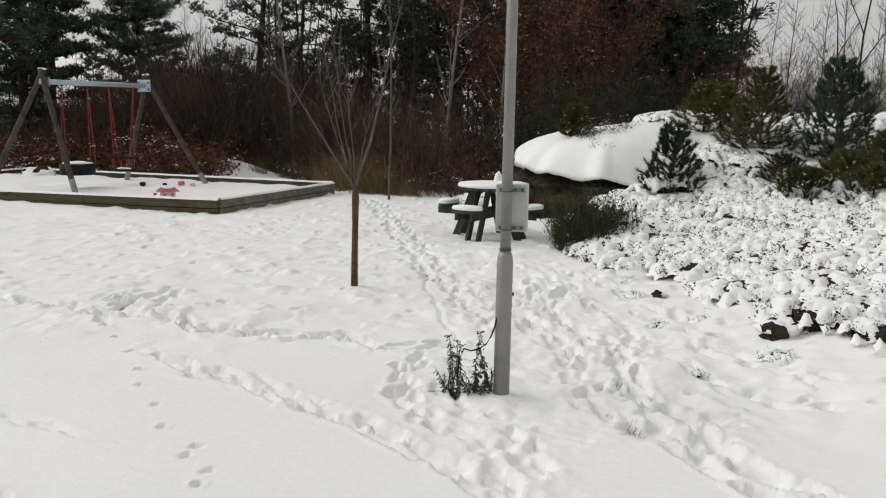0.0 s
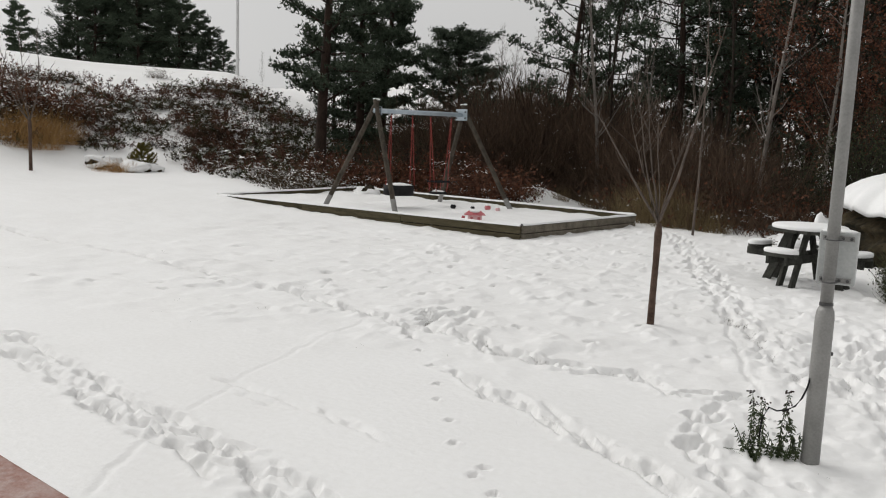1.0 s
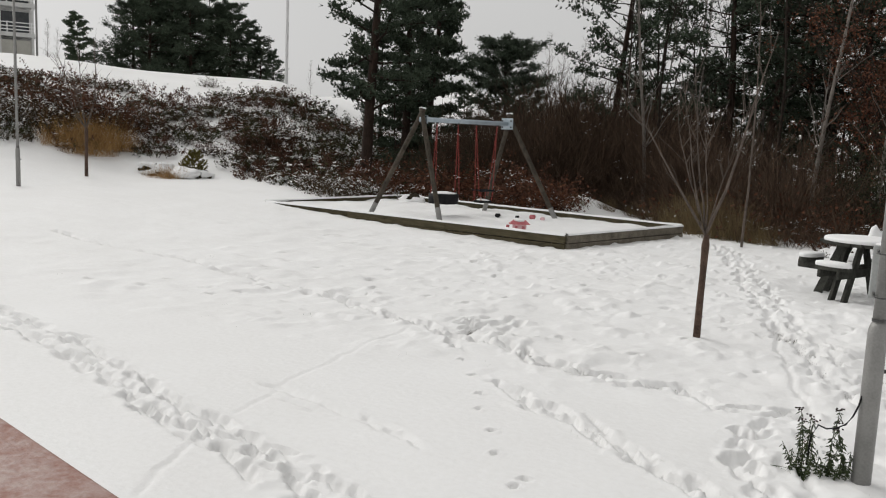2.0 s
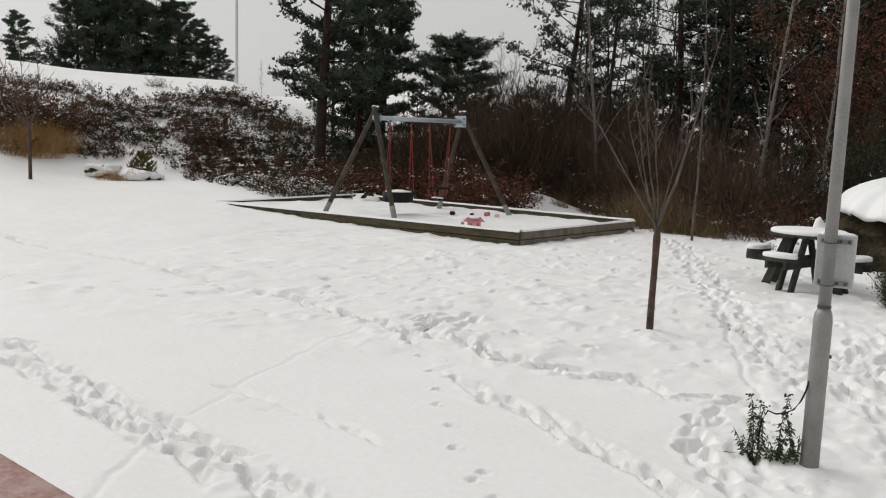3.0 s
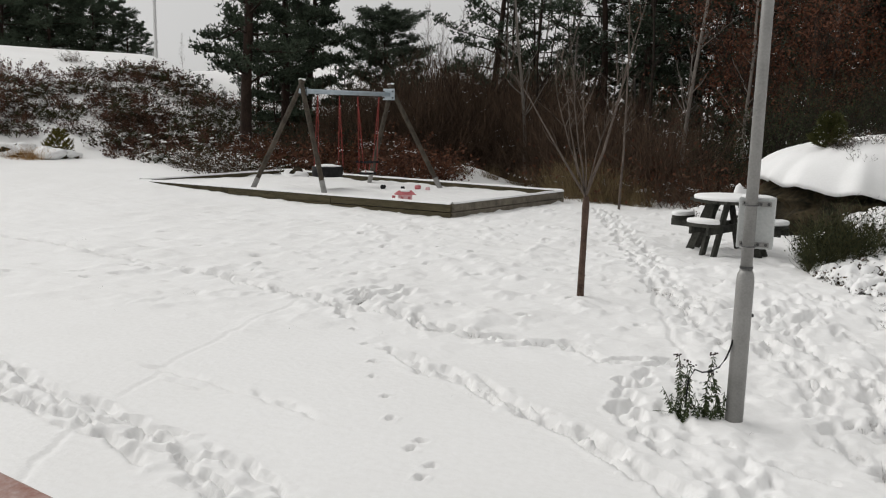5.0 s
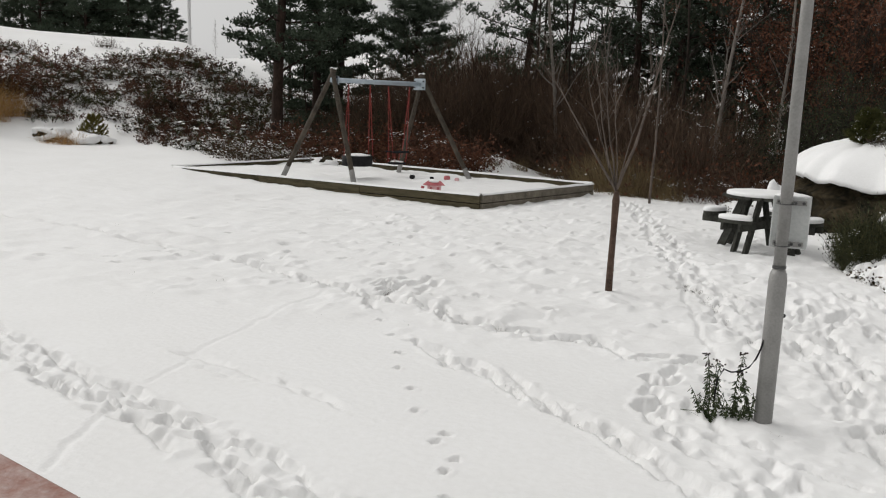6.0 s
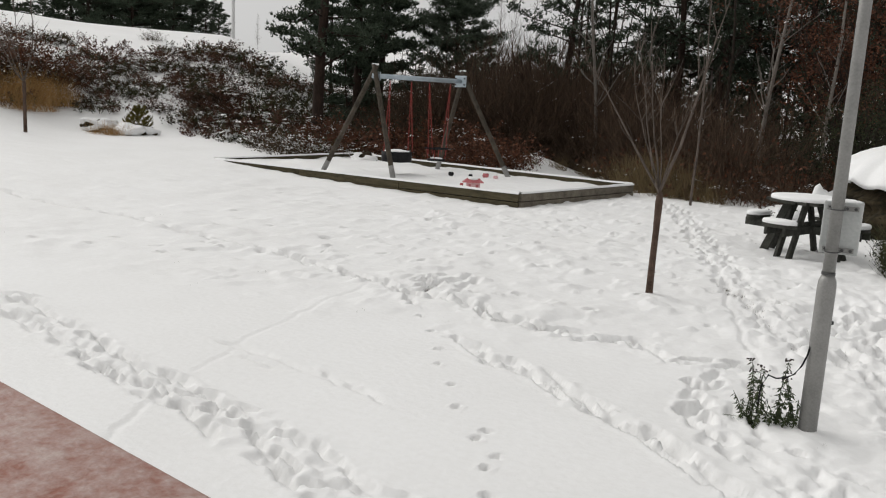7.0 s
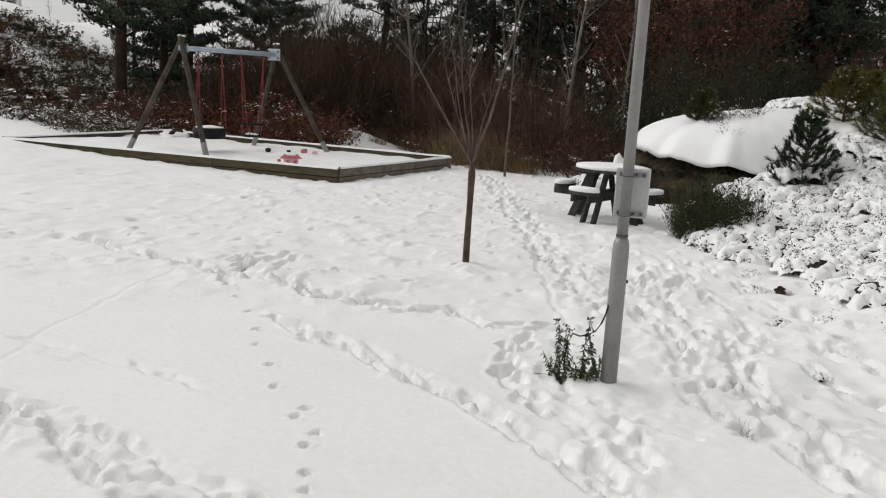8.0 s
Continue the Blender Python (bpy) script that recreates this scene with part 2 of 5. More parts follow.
def build_ground():
    far = np.array([60, 75, 95, 130, 200, 400, 900, 2500.0])
    xs = np.concatenate([-far[::-1], np.arange(-50, -13, 0.5), np.arange(-13, -6, 0.06), np.arange(-6, -4.5, 0.045), np.arange(-4.5, 1.8, 0.02), np.arange(1.8, 2.6, 0.03), np.arange(2.6, 9, 0.06), np.arange(9, 50, 0.5), far])
    ys = np.concatenate([-far[::-1], np.arange(-50, -2, 1.5), np.arange(-2, 1.6, 0.2), np.arange(1.6, 2.2, 0.03), np.arange(2.2, 6.0, 0.02), np.arange(6.0, 7.2, 0.03), np.arange(7.2, 12.6, 0.04), np.arange(12.6, 17.5, 0.08), np.arange(17.5, 50, 0.5), far])
    X, Y = np.meshgrid(xs, ys)
    Z = height(X, Y)
    lawn = step(1.9, 1.2, X) * step(4.8, 6.5, Y) * step(21, 17, Y)
    # tufts of grass under the snow on the lawn, lumps of heather on the bank
    Z += lawn * 0.12 * np.clip(fbm(X * 2.6, Y * 2.6, 3, 11), 0.0, 1) * step(-14, -5, X)
    Z += lawn * 0.035 * fbm(X * 6, Y * 6, 2, 17)
    tufts = np.clip(fbm(X * 5.2, Y * 4.2, 3, 19) - 0.10, 0, 1) * step(-9, -3, X)
    Z += lawn * 0.15 * tufts
    # snow drifted against the outside of the sandpit timber
    ex, ey = PIT["l"][0] - PIT["f"][0], PIT["l"][1] - PIT["f"][1]
    along = ((X - PIT["f"][0]) * ex + (Y - PIT["f"][1]) * ey) / (ex * ex + ey * ey)
    out = -((X - PIT["f"][0]) * ey - (Y - PIT["f"][1]) * ex) / math.hypot(ex, ey)
    out = np.where(np.abs(along - 0.5) < 0.54, np.abs(out), 9.0)
    Z += (0.015 * np.clip(along, 0, 1) + 0.02 * fbm(X * 1.6, Y * 1.6, 2, 23)) * np.exp(-((out / 0.32) ** 2))
    # trodden strip round the lamp post
    trod = np.exp(-(((X - 0.75) / 0.75) ** 2)) * step(3.4, 4.4, Y) * step(11.5, 9, Y)
    Z += trod * (0.09 * fbm(X * 3.4, Y * 3.4, 3, 29) + 0.05 * fbm(X * 11, Y * 11, 2, 31) + 0.018 * fbm(X * 24, Y * 24, 1, 37))
    heath = step(2.2, 3.0, X + 0.12 * (Y - 8) + 0.8 * fbm(X * 1.5, Y * 1.5, 2, 51)) * step(4.6, 6.4, Y + 0.5 * (X - 3))
    billow = 1 - np.abs(2 * value_noise(X * 3.6, Y * 3.6, 41) - 1) ** 0.7
    small = 1 - np.abs(2 * value_noise(X * 8.5, Y * 8.5, 43) - 1) ** 0.7
    Z += heath * (0.12 * billow + 0.08 * small - 0.13 + 0.05 * fbm(X * 14, Y * 14, 1, 47))
    slope = step(1.1, 1.7, X) * step(3.0, 2.3, X - 0.1 * (Y - 5)) * step(3.6, 4.8, Y) * step(10, 8.5, Y)
    Z += slope * (0.16 * fbm(X * 2.2, Y * 2.2, 3, 81) + 0.06 * fbm(X * 7, Y * 7, 2, 83))
    rng = random.Random(5)
    prints = []

    churn = np.zeros_like(Z)

    def trail(points, pace, spread, depth, length=0.12, width=0.05, jitter=0.05, rough=1.0):
        for (ax, ay), (bx, by) in zip(points, points[1:]):
            run = math.hypot(bx - ax, by - ay)
            n = max(1, int(run / (pace * 0.62)))
            w = math.atan2(by - ay, bx - ax)
            for i in range(n):
                u = (i + rng.uniform(-0.3, 0.3)) / n
                o = rng.choice((-1, 1)) * spread * rng.uniform(0.3, 1)
                prints.append((ax + (bx - ax) * u - math.sin(w) * o + rng.uniform(-jitter, jitter), ay + (by - ay) * u + math.cos(w) * o + rng.uniform(-jitter, jitter),
                               w + rng.uniform(-0.35, 0.35), length * rng.uniform(0.6, 1.5), width * rng.uniform(0.6, 1.4), depth * rng.uniform(0.25, 1.2)))
            # loose snow churned up along the way
            along = np.clip(((X - ax) * (bx - ax) + (Y - ay) * (by - ay)) / run ** 2, 0, 1)
            d2 = (X - ax - (bx - ax) * along) ** 2 + (Y - ay - (by - ay) * along) ** 2
            np.maximum(churn, rough * np.exp(-d2 / (spread * 1.1 + 0.05) ** 2), out=churn)

    trail([(-7.75, 5.25), (-6.28, 4.69), (-5.28, 4.43), (-4.38, 4.08), (-3.70, 3.76), (-3.13, 3.52), (-2.65, 3.36), (-2.17, 3.18), (-1.96, 3.10), (-1.33, 2.77), (-0.61, 2.35)], 0.055, 0.13, 0.05, 0.2, 0.05)
    trail([(-10.71, 8.98), (-8.88, 8.43), (-7.58, 8.22), (-6.67, 7.87), (-5.80, 7.57), (-4.97, 7.32), (-4.16, 7.01), (-3.57, 6.72), (-2.99, 6.50), (-2.62, 6.04)], 0.08, 0.04, 0.05, 0.2, 0.05, 0.03, 0.6)
    trail([(-2.83, 6.38), (-2.49, 6.33), (-2.09, 6.21), (-1.75, 5.93), (-1.37, 5.84), (-1.00, 5.76), (-0.72, 5.85), (-0.45, 5.50), (0.10, 5.61)], 0.075, 0.08, 0.055, 0.2, 0.06, 0.03, 0.7)
    trail([(-2.81, 6.59), (-2.75, 7.01), (-2.45, 7.14), (-2.55, 6.48)], 0.05, 0.14, 0.045, 0.1, 0.06)
    trail([(-1.82, 5.13), (-1.53, 4.94), (-1.31, 4.83), (-1.03, 4.63), (-0.91, 4.53), (-0.66, 4.31), (-0.46, 4.17), (-0.29, 3.97), (-0.11, 3.76), (0.07, 3.59), (0.46, 3.16)], 0.075, 0.055, 0.055, 0.24, 0.06, 0.03, 0.6)
    trail([(-1.53, 15.50), (-1.24, 14.69), (-0.84, 12.63), (-0.47, 10.58), (-0.17, 9.12), (-0.10, 8.36), (0.24, 7.51), (0.32, 6.81), (0.51, 6.02)], 0.05, 0.16, 0.05, 0.13, 0.07, 0.05, 0.6)
    trail([(1.12, 7.75), (0.71, 6.61), (0.95, 5.94), (1.10, 5.37), (1.02, 4.58), (1.08, 4.23), (1.30, 4.12), (1.52, 4.05)], 0.034, 0.24, 0.055, 0.16, 0.06)
    trail([(1.30, 4.12), (1.32, 3.79), (1.40, 3.55), (1.54, 3.37), (1.84, 2.65)], 0.04, 0.14, 0.06, 0.2, 0.06)
    trail([(-0.03, 5.30), (-0.08, 4.62), (0.05, 4.22), (0.27, 4.07), (0.35, 3.65), (0.48, 3.37)], 0.055, 0.2, 0.05, 0.14, 0.06)
    trail([(1.38, 8.36), (1.53, 6.73), (1.73, 5.51), (2.24, 4.49)], 0.07, 0.35, 0.04, 0.14, 0.06, 0.05, 0.4)
    trail([(-3.12, 4.35), (-2.64, 4.10), (-2.27, 4.09), (-1.82, 3.86)], 0.14, 0.04, 0.02, 0.3, 0.05, 0.03, 0.1)
    paws = [(-2.53, 5.92), (-2.35, 5.66), (-2.12, 5.32), (-1.91, 4.94), (-1.79, 4.63), (-1.58, 4.31), (-1.43, 3.99), (-1.18, 3.75), (-1.20, 3.64), (-1.04, 3.48), (-1.05, 3.35), (-0.96, 3.09), (-0.92, 2.94)]
    prints.extend((x, y, 1.9, 0.052, 0.038, 0.045) for x, y in paws)
    for k in range(46):
        prints.append((rng.uniform(1.3, 3.2), rng.uniform(4.3, 8.4), rng.uniform(0, 3), rng.uniform(0.06, 0.12), rng.uniform(0.04, 0.07), rng.uniform(0.03, 0.07)))
    for k in range(110):
        x, y = rng.uniform(-7.5, 1), rng.uniform(6.3, 12.5)
        prints.append((x, y, rng.uniform(-0.6, 0.6), rng.uniform(0.05, 0.11), rng.uniform(0.04, 0.07), rng.uniform(0.03, 0.07)))

    sunk, thrown = np.zeros_like(Z), np.zeros_like(Z)

    def dent(x, y, w, length, width, depth):
        r = 3.0 * max(length, width)
        i0, i1 = np.searchsorted(xs, [x - r, x + r])
        j0, j1 = np.searchsorted(ys, [y - r, y + r])
        if i1 - i0 < 2 or j1 - j0 < 2:
            return
        dx, dy = X[j0:j1, i0:i1] - x, Y[j0:j1, i0:i1] - y
        u, v = (dx * math.cos(w) + dy * math.sin(w)) / length, (-dx * math.sin(w) + dy * math.cos(w)) / width
        gx, gy = X[j0:j1, i0:i1], Y[j0:j1, i0:i1]
        q = (u * u + v * v) * (0.35 + 1.3 * (0.6 * value_noise(gx * 22, gy * 22, 71) + 0.4 * value_noise(gx * 43, gy * 43, 73)))
        sunk[j0:j1, i0:i1] = np.minimum(sunk[j0:j1, i0:i1], -depth * np.exp(-q * q * q))
        thrown[j0:j1, i0:i1] = np.maximum(thrown[j0:j1, i0:i1], 0.2 * depth * np.exp(-((np.sqrt(q) - 1.5) / 0.3) ** 2))

    for p in prints:
        dent(p[0], p[1], p[2], p[3] * 0.55, p[4] * 0.55, p[5] * 1.05)
    Z += churn * (0.03 * fbm(X * 7, Y * 7, 2, 61) + 0.02 * fbm(X * 15, Y * 15, 1, 67) + 0.02 * fbm(X * 30, Y * 30, 1, 69))

    # thin drag lines
    def groove(points, width, depth):
        for (ax, ay), (bx, by) in zip(points, points[1:]):
            run = math.hypot(bx - ax, by - ay)
            for i in range(int(run / 0.05)):
                u = i * 0.05 / run
                dent(ax + (bx - ax) * u + 0.02 * math.sin(i * 0.37), ay + (by - ay) * u, math.atan2(by - ay, bx - ax), 0.06, width, depth)

    groove([(-3.17, 6.35), (-3.17, 5.22), (-3.12, 4.40), (-3.00, 3.74)], 0.018, 0.007)
    groove([(-2.91, 3.23), (-2.82, 2.93), (-2.69, 2.63)], 0.02, 0.011)
    groove([(-0.2, 8.2), (-0.06, 6.93), (0.12, 5.69)], 0.022, 0.016)
    groove([(0.56, 4.03), (0.79, 3.88)], 0.03, 0.035)
    clear = 1 - np.exp(-(((X - 0.375) ** 2 + (Y - 4.58) ** 2) / 0.14 ** 2))
    Z += (sunk + thrown * (sunk > -0.012)) * clear
    ny, nx = X.shape
    idx = np.arange(nx * ny).reshape(ny, nx)
    quads = np.stack([idx[:-1, :-1], idx[:-1, 1:], idx[1:, 1:], idx[1:, :-1]], -1).reshape(-1, 4)
    me = bpy.data.meshes.new("ground")
    me.vertices.add(nx * ny)
    me.vertices.foreach_set("co", np.stack([X, Y, Z], -1).astype(np.float32).ravel())
    me.loops.add(quads.size)
    me.loops.foreach_set("vertex_index", quads.astype(np.int32).ravel())
    me.polygons.add(len(quads))
    me.polygons.foreach_set("loop_start", np.arange(0, quads.size, 4, dtype=np.int32))
    me.polygons.foreach_set("use_smooth", np.ones(len(quads), dtype=bool))
    me.update()
    me.validate()
    me.materials.append(SNOW)
    tagged(new("ground", me), "white trodden snow covering lawn, bank and hill", "snow ground", kind="structure")


build_ground()


# ---- the sill by the camera ----
def build_sill():
    turn = -17.4
    e = Vector((-0.45, 0.445 + 0.314 * 0.45, 1.25))
    along = Vector((-math.cos(radians(turn)), -math.sin(radians(turn)), 0))
    back = Vector((along.y, -along.x, 0))
    if back.y > 0:
        back = -back
    mid = e + along * 1.2 + back * 0.2
    sill = thing("parapet", pose(mid.x, mid.y, 0, 0, 0, turn), "pale rendered parapet with a red stone coping", "parapet", kind="structure")
    s = Shape()
    s.box((2.4, 0.4, 0.05), pose(0, 0, 1.225), 0.006)
    part("coping", s, SILL, sill, "mottled red stone coping", True)
    s = Shape()
    s.box((2.36, 0.30, 1.7), pose(0, -0.02, 0.347))
    part("wall", s, WALL_WHITE, sill)


build_sill()


# ---- lamp posts ----
def build_post(m, label):
    post = thing("lamp_post", m, label, "lamp post", "lamp posts on the lawn")
    s = Shape()
    s.tube([(0, 0, -0.3), (0, 0, 0.795), (0, 0, 0.83), (0, 0, 0.86)], [0.0485, 0.047, 0.043, 0.031], 28)
    part("base_sleeve", s, GALV, post, smooth=True)
    s = Shape()
    s.tube([(0, 0, 0.84), (0, 0, 2.2), (0, 0, 5.2)], [0.0315, 0.0305, 0.027], 24)
    part("shaft", s, GALV, post, smooth=True)
    s = Shape()
    s.tube([(0, 0, 0.862), (0, 0, 0.875)], [0.0345, 0.0345], 24)
    part("collar", s, DARK_METAL, post, "black rubber collar")
    s = Shape()
    s.tube([(0.03, 0.03, 0.60), (0.058, 0.036, 0.60)], [0.012, 0.010], 10)
    part("bolt", s, DARK_METAL, post)
    return post


build_post(pose(0.375, 4.58, 0), "grey galvanised lamp post with a thicker base, in snow")
px, py = polar(52.15, 20.6)
build_post(pose(px, py, ground_z(px, py)), "slim grey lamp post at the foot of the hill")


def build_cabinet():
    cab = thing("junction_box", pose(0.412, 4.672, 0.962, 0, 0, -8), "pale grey steel junction box strapped to the lamp post", "junction box")
    s = Shape()
    s.box((0.185, 0.13, 0.275), pose(0, 0.045, 0.1375), 0.006)
    part("body", s, BOX_PAINT, cab, smooth=False)
    s = Shape()
    s.box((0.175, 0.006, 0.262), pose(0, 0.113, 0.1375), 0.002)
    part("cover", s, BOX_PAINT, cab)
    for z in (0.025, 0.245):
        s = Shape()
        s.box((0.15, 0.008, 0.026), pose(0.0, -0.026, z), 0.002)
        rail = part("rail", s, GALV, cab, "grey slotted rail")
        for x in (-0.06, 0.02, 0.06):
            s = Shape()
            s.tube([(x, -0.03, z), (x, -0.037, z)], [0.009, 0.008], 10)
            part("screw", s, DARK_METAL, rail)
        s = Shape()
        s.tube([(-0.022 + 0.038 * math.cos(a), -0.092 + 0.062 * math.sin(a), z) for a in np.linspace(0, 2 * math.pi, 25)], [0.004] * 25, 6, False)
        part("clamp", s, DARK_METAL, cab, "black clamp round the post")
    s = Shape()
    lump(s, (0, 0.045, 0.275), (0.094, 0.066, 0.014), random.Random(3), 20, 6, 0.05, True)
    part("snow_cap", s, SNOW_CAP, cab, "thin cap of snow", True)


build_cabinet()


def build_cable():
    s = Shape()
    pts = [(0.335, 4.56, 0.47), (0.325, 4.55, 0.42), (0.305, 4.55, 0.36), (0.275, 4.55, 0.31), (0.235, 4.56, 0.28), (0.19, 4.57, 0.265), (0.15, 4.58, 0.275), (0.12, 4.6, 0.2), (0.11, 4.61, -0.03)]
    s.tube(pts, [0.005] * len(pts), 6)
    tagged(new("cable", s.mesh("cable", BLACK, True)), "thin black cable hanging from the lamp post", "cable")


build_cable()


# ---- sand pit ----


def build_pit():
    pit = thing("sandpit", pose(0, 0, 0), "low weathered timber sandpit frame, filled with snow", "sandpit")
    rng = random.Random(8)
    for a, b, top, material in (("f", "l", 0.21, TIMBER), ("f", "r", 0.22, TIMBER_GREY), ("r", "b", 0.23, TIMBER), ("b", "l", 0.22, TIMBER)):
        p, q = Vector((*PIT[a], 0)), Vector((*PIT[b], 0))
        run, w = (q - p).length, math.degrees(math.atan2(q.y - p.y, q.x - p.x))
        n = 3 if run > 5 else 1
        for i in range(n):
            u = (i + 0.5) / n
            c = p.lerp(q, u)
            for k, (z, h) in enumerate(((top - 0.065, 0.13), (top - 0.205, 0.14))):
                s = Shape()
                s.box((run / n - 0.006, 0.095, h - 0.006), pose(c.x, c.y, z + rng.uniform(-0.004, 0.004), 0, 0, w + rng.uniform(-0.15, 0.15)), 0.008)
                part("plank", s, material, pit)
        s = Shape()
        m = 60
        for i in range(m + 1):
            c = p.lerp(q, i / m)
            side = Vector((-(q - p).y, (q - p).x, 0)).normalized()
            wob = 0.012 * noise.noise(Vector((c.x * 2, c.y * 2, 3)))
            for o, z in ((-0.055 + wob, 0.0), (-0.045, 0.022), (0.0, 0.034 + wob), (0.045, 0.022), (0.055 - wob, 0.0)):
                s.v.append((c.x + side.x * o, c.y + side.y * o, top + z))
        for i in range(m):
            for j in range(4):
                s.f.append((i * 5 + j, i * 5 + j + 1, i * 5 + 6 + j, i * 5 + 5 + j))
        tagged(new("snow_ridge", s.mesh("snow_ridge", SNOW_CAP, True)), "ridge of settled snow along the sandpit timber", "snow", "snow on the sandpit frame")
    # snow within the frame
    s = Shape()
    n = 60
    f, r, b, l = (Vector((*PIT[k], 0)) for k in "frbl")
    for i in range(n + 1):
        for j in range(n + 1):
            p = f.lerp(r, i / n).lerp(l.lerp(b, i / n), j / n)
            s.v.append((p.x, p.y, 0.15 + 0.05 * noise.noise(p * 1.3) + 0.03 * noise.noise(p * 4)))
    for i in range(n):
        for j in range(n):
            k = i * (n + 1) + j
            s.f.append((k, k + n + 1, k + n + 2, k + 1))
    tagged(new("pit_snow", s.mesh("pit_snow", SNOW, True)), "smooth snow filling the sandpit", "snow", kind="structure")


build_pit()


def build_swing():
    A, B, C, D = Vector((-6.45, 14.1, 0.12)), Vector((-8.28, 14.6, 0.12)), Vector((-4.81, 16.35, 0.12)), Vector((-6.74, 17.1, 0.12))
    L, R = Vector((-7.12, 14.5, 2.22)), Vector((-6.09, 16.72, 2.24))
    swing = thing("swing_set", pose(0, 0, 0), "wooden A-frame swing set with a steel beam in the sandpit", "swing set")
    for foot, top in ((A, L), (B, L), (C, R), (D, R)):
        s = Shape()
        d = (top - foot).normalized()
        s.tube([foot - d * 0.2, foot, top, top + d * 0.09], [0.050, 0.050, 0.047, 0.046], 14)
        leg = part("leg", s, SWING_WOOD, swing, "grey-brown round wooden leg", True)
        s = Shape()
        s.tube([foot - d * 0.1, foot + d * 0.3], [0.053, 0.053], 12)
        part("shoe", s, GALV, leg)
        s = Shape()
        e = top + d * 0.1
        lump(s, e, (0.045, 0.045, 0.02), random.Random(2), 8, 4)
        part("snow", s, SNOW_CAP, leg, smooth=True)
    s = Shape()
    along = (R - L).normalized()
    s.tube([L + Vector((0, 0, -0.13)) - along * 0.05, R + Vector((0, 0, -0.13)) + along * 0.05], [0.046, 0.046], 14)
    part("beam", s, STEEL_BLUE, swing, "blue-grey steel top beam", True)
    w = math.degrees(math.atan2(along.y, along.x))
    for p, sgn in ((L, 1), (R, -1)):
        s = Shape()
        c = p + along * 0.07 * sgn
        s.box((0.02, 0.34 if sgn < 0 else 0.2, 0.24 if sgn < 0 else 0.16), pose(c.x, c.y, c.z - 0.13, 0, 0, w), 0.008)
        plate = part("bracket", s, STEEL_BLUE, swing, "blue-grey steel corner plate")
        for u in (-0.13, 0.13) if sgn < 0 else (-0.07, 0.07):
            for v in (-0.2, -0.07):
                s = Shape()
                o = pose(c.x, c.y, c.z, 0, 0, w)
                s.tube([o @ Vector((-0.03, u, v)), o @ Vector((0.03, u, v))], [0.018, 0.018], 8)
                part("bolt", s, DARK_METAL, plate)
    span = (R - L).length

    def hang(u0, u1, low, narrow):
        for u in (u0, u1):
            p = L + along * span * u + Vector((0, 0, -0.19))
            s = Shape()
            s.box((0.05, 0.05, 0.07), pose(p.x, p.y, p.z + 0.03, 0, 0, w), 0.008)
            part("hanger", s, DARK_METAL, swing)
            for side in (-1, 1):
                mid = (u0 + u1) / 2
                q = L + along * span * (mid + (u - mid) * narrow)
                n = Vector((-along.y, along.x, 0)) * side * 0.07
                q = Vector((q.x, q.y, low)) + n
                s = Shape()
                m = int((p - q).length / 0.028)
                for i in range(m):
                    a, b = p.lerp(q, i / m), p.lerp(q, (i + 1.35) / m)
                    t = Vector((along.x, along.y, 0)) * 0.009 if i % 2 else Vector((-along.y, along.x, 0)) * 0.009
                    s.tube([a - t, b - t], [0.0036] * 2, 4, False)
                    s.tube([a + t, b + t], [0.0036] * 2, 4, False)
                part("chain", s, RED_ROPE, swing, "red plastic-coated chain")

    hang(0.165, 0.395, 0.62, 1.15)
    hang(0.60, 0.85, 0.56, 0.62)
    # tyre seat
    c = L + along * span * 0.265
    s = Shape()
    k, n = 24, 10
    for i in range(k):
        a = 2 * math.pi * i / k
        for j in range(n):
            b = 2 * math.pi * j / n
            rr = 0.23 + 0.10 * max(-0.8, min(0.8, 1.3 * math.cos(b)))
            s.v.append((c.x + rr * math.cos(a), c.y + rr * math.sin(a), 0.52 + 0.13 * max(-0.8, min(0.8, 1.3 * math.sin(b)))))
    for i in range(k):
        for j in range(n):
            s.f.append((i * n + j, ((i + 1) % k) * n + j, ((i + 1) % k) * n + (j + 1) % n, i * n + (j + 1) % n))
    part("tyre_seat", s, BLACK, swing, "black rubber tyre swing seat", True)
    s = Shape()
    lump(s, (c.x, c.y, 0.62), (0.27, 0.27, 0.045), random.Random(4), 18, 6, 0.06, True)
    part("seat_snow", s, SNOW_CAP, swing, smooth=True)
    # toddler seat with a guard bar
    c = L + along * span * 0.72
    s = Shape()
    s.box((0.34, 0.22, 0.05), pose(c.x, c.y, 0.44, 0, 0, w), 0.015)
    part("seat", s, BLACK, swing, "dark rubber swing seat")
    s = Shape()
    lump(s, (c.x, c.y, 0.465), (0.15, 0.1, 0.03), random.Random(6), 12, 5, 0.06, True)
    part("seat_snow", s, SNOW_CAP, swing, smooth=True)
    s = Shape()
    o = pose(c.x, c.y, 0.68, 0, 0, w)
    ring = [o @ Vector(v) for v in ((-0.2, -0.13, 0), (0.2, -0.13, 0), (0.2, 0.13, 0), (-0.2, 0.13, 0), (-0.2, -0.13, 0))]
    s.tube(ring, [0.022] * 5, 8)
    part("guard_bar", s, BLACK, swing)
    for u in (-0.15, 0.15):
        for v in (-0.1, 0.1):
            s = Shape()
            q = pose(c.x, c.y, 0, 0, 0, w)
            s.tube([q @ Vector((u, v, 0.45)), q @ Vector((u * 1.2, v * 1.2, 0.68))], [0.007] * 2, 5)
            part("seat_strap", s, RED_ROPE, swing)


build_swing()


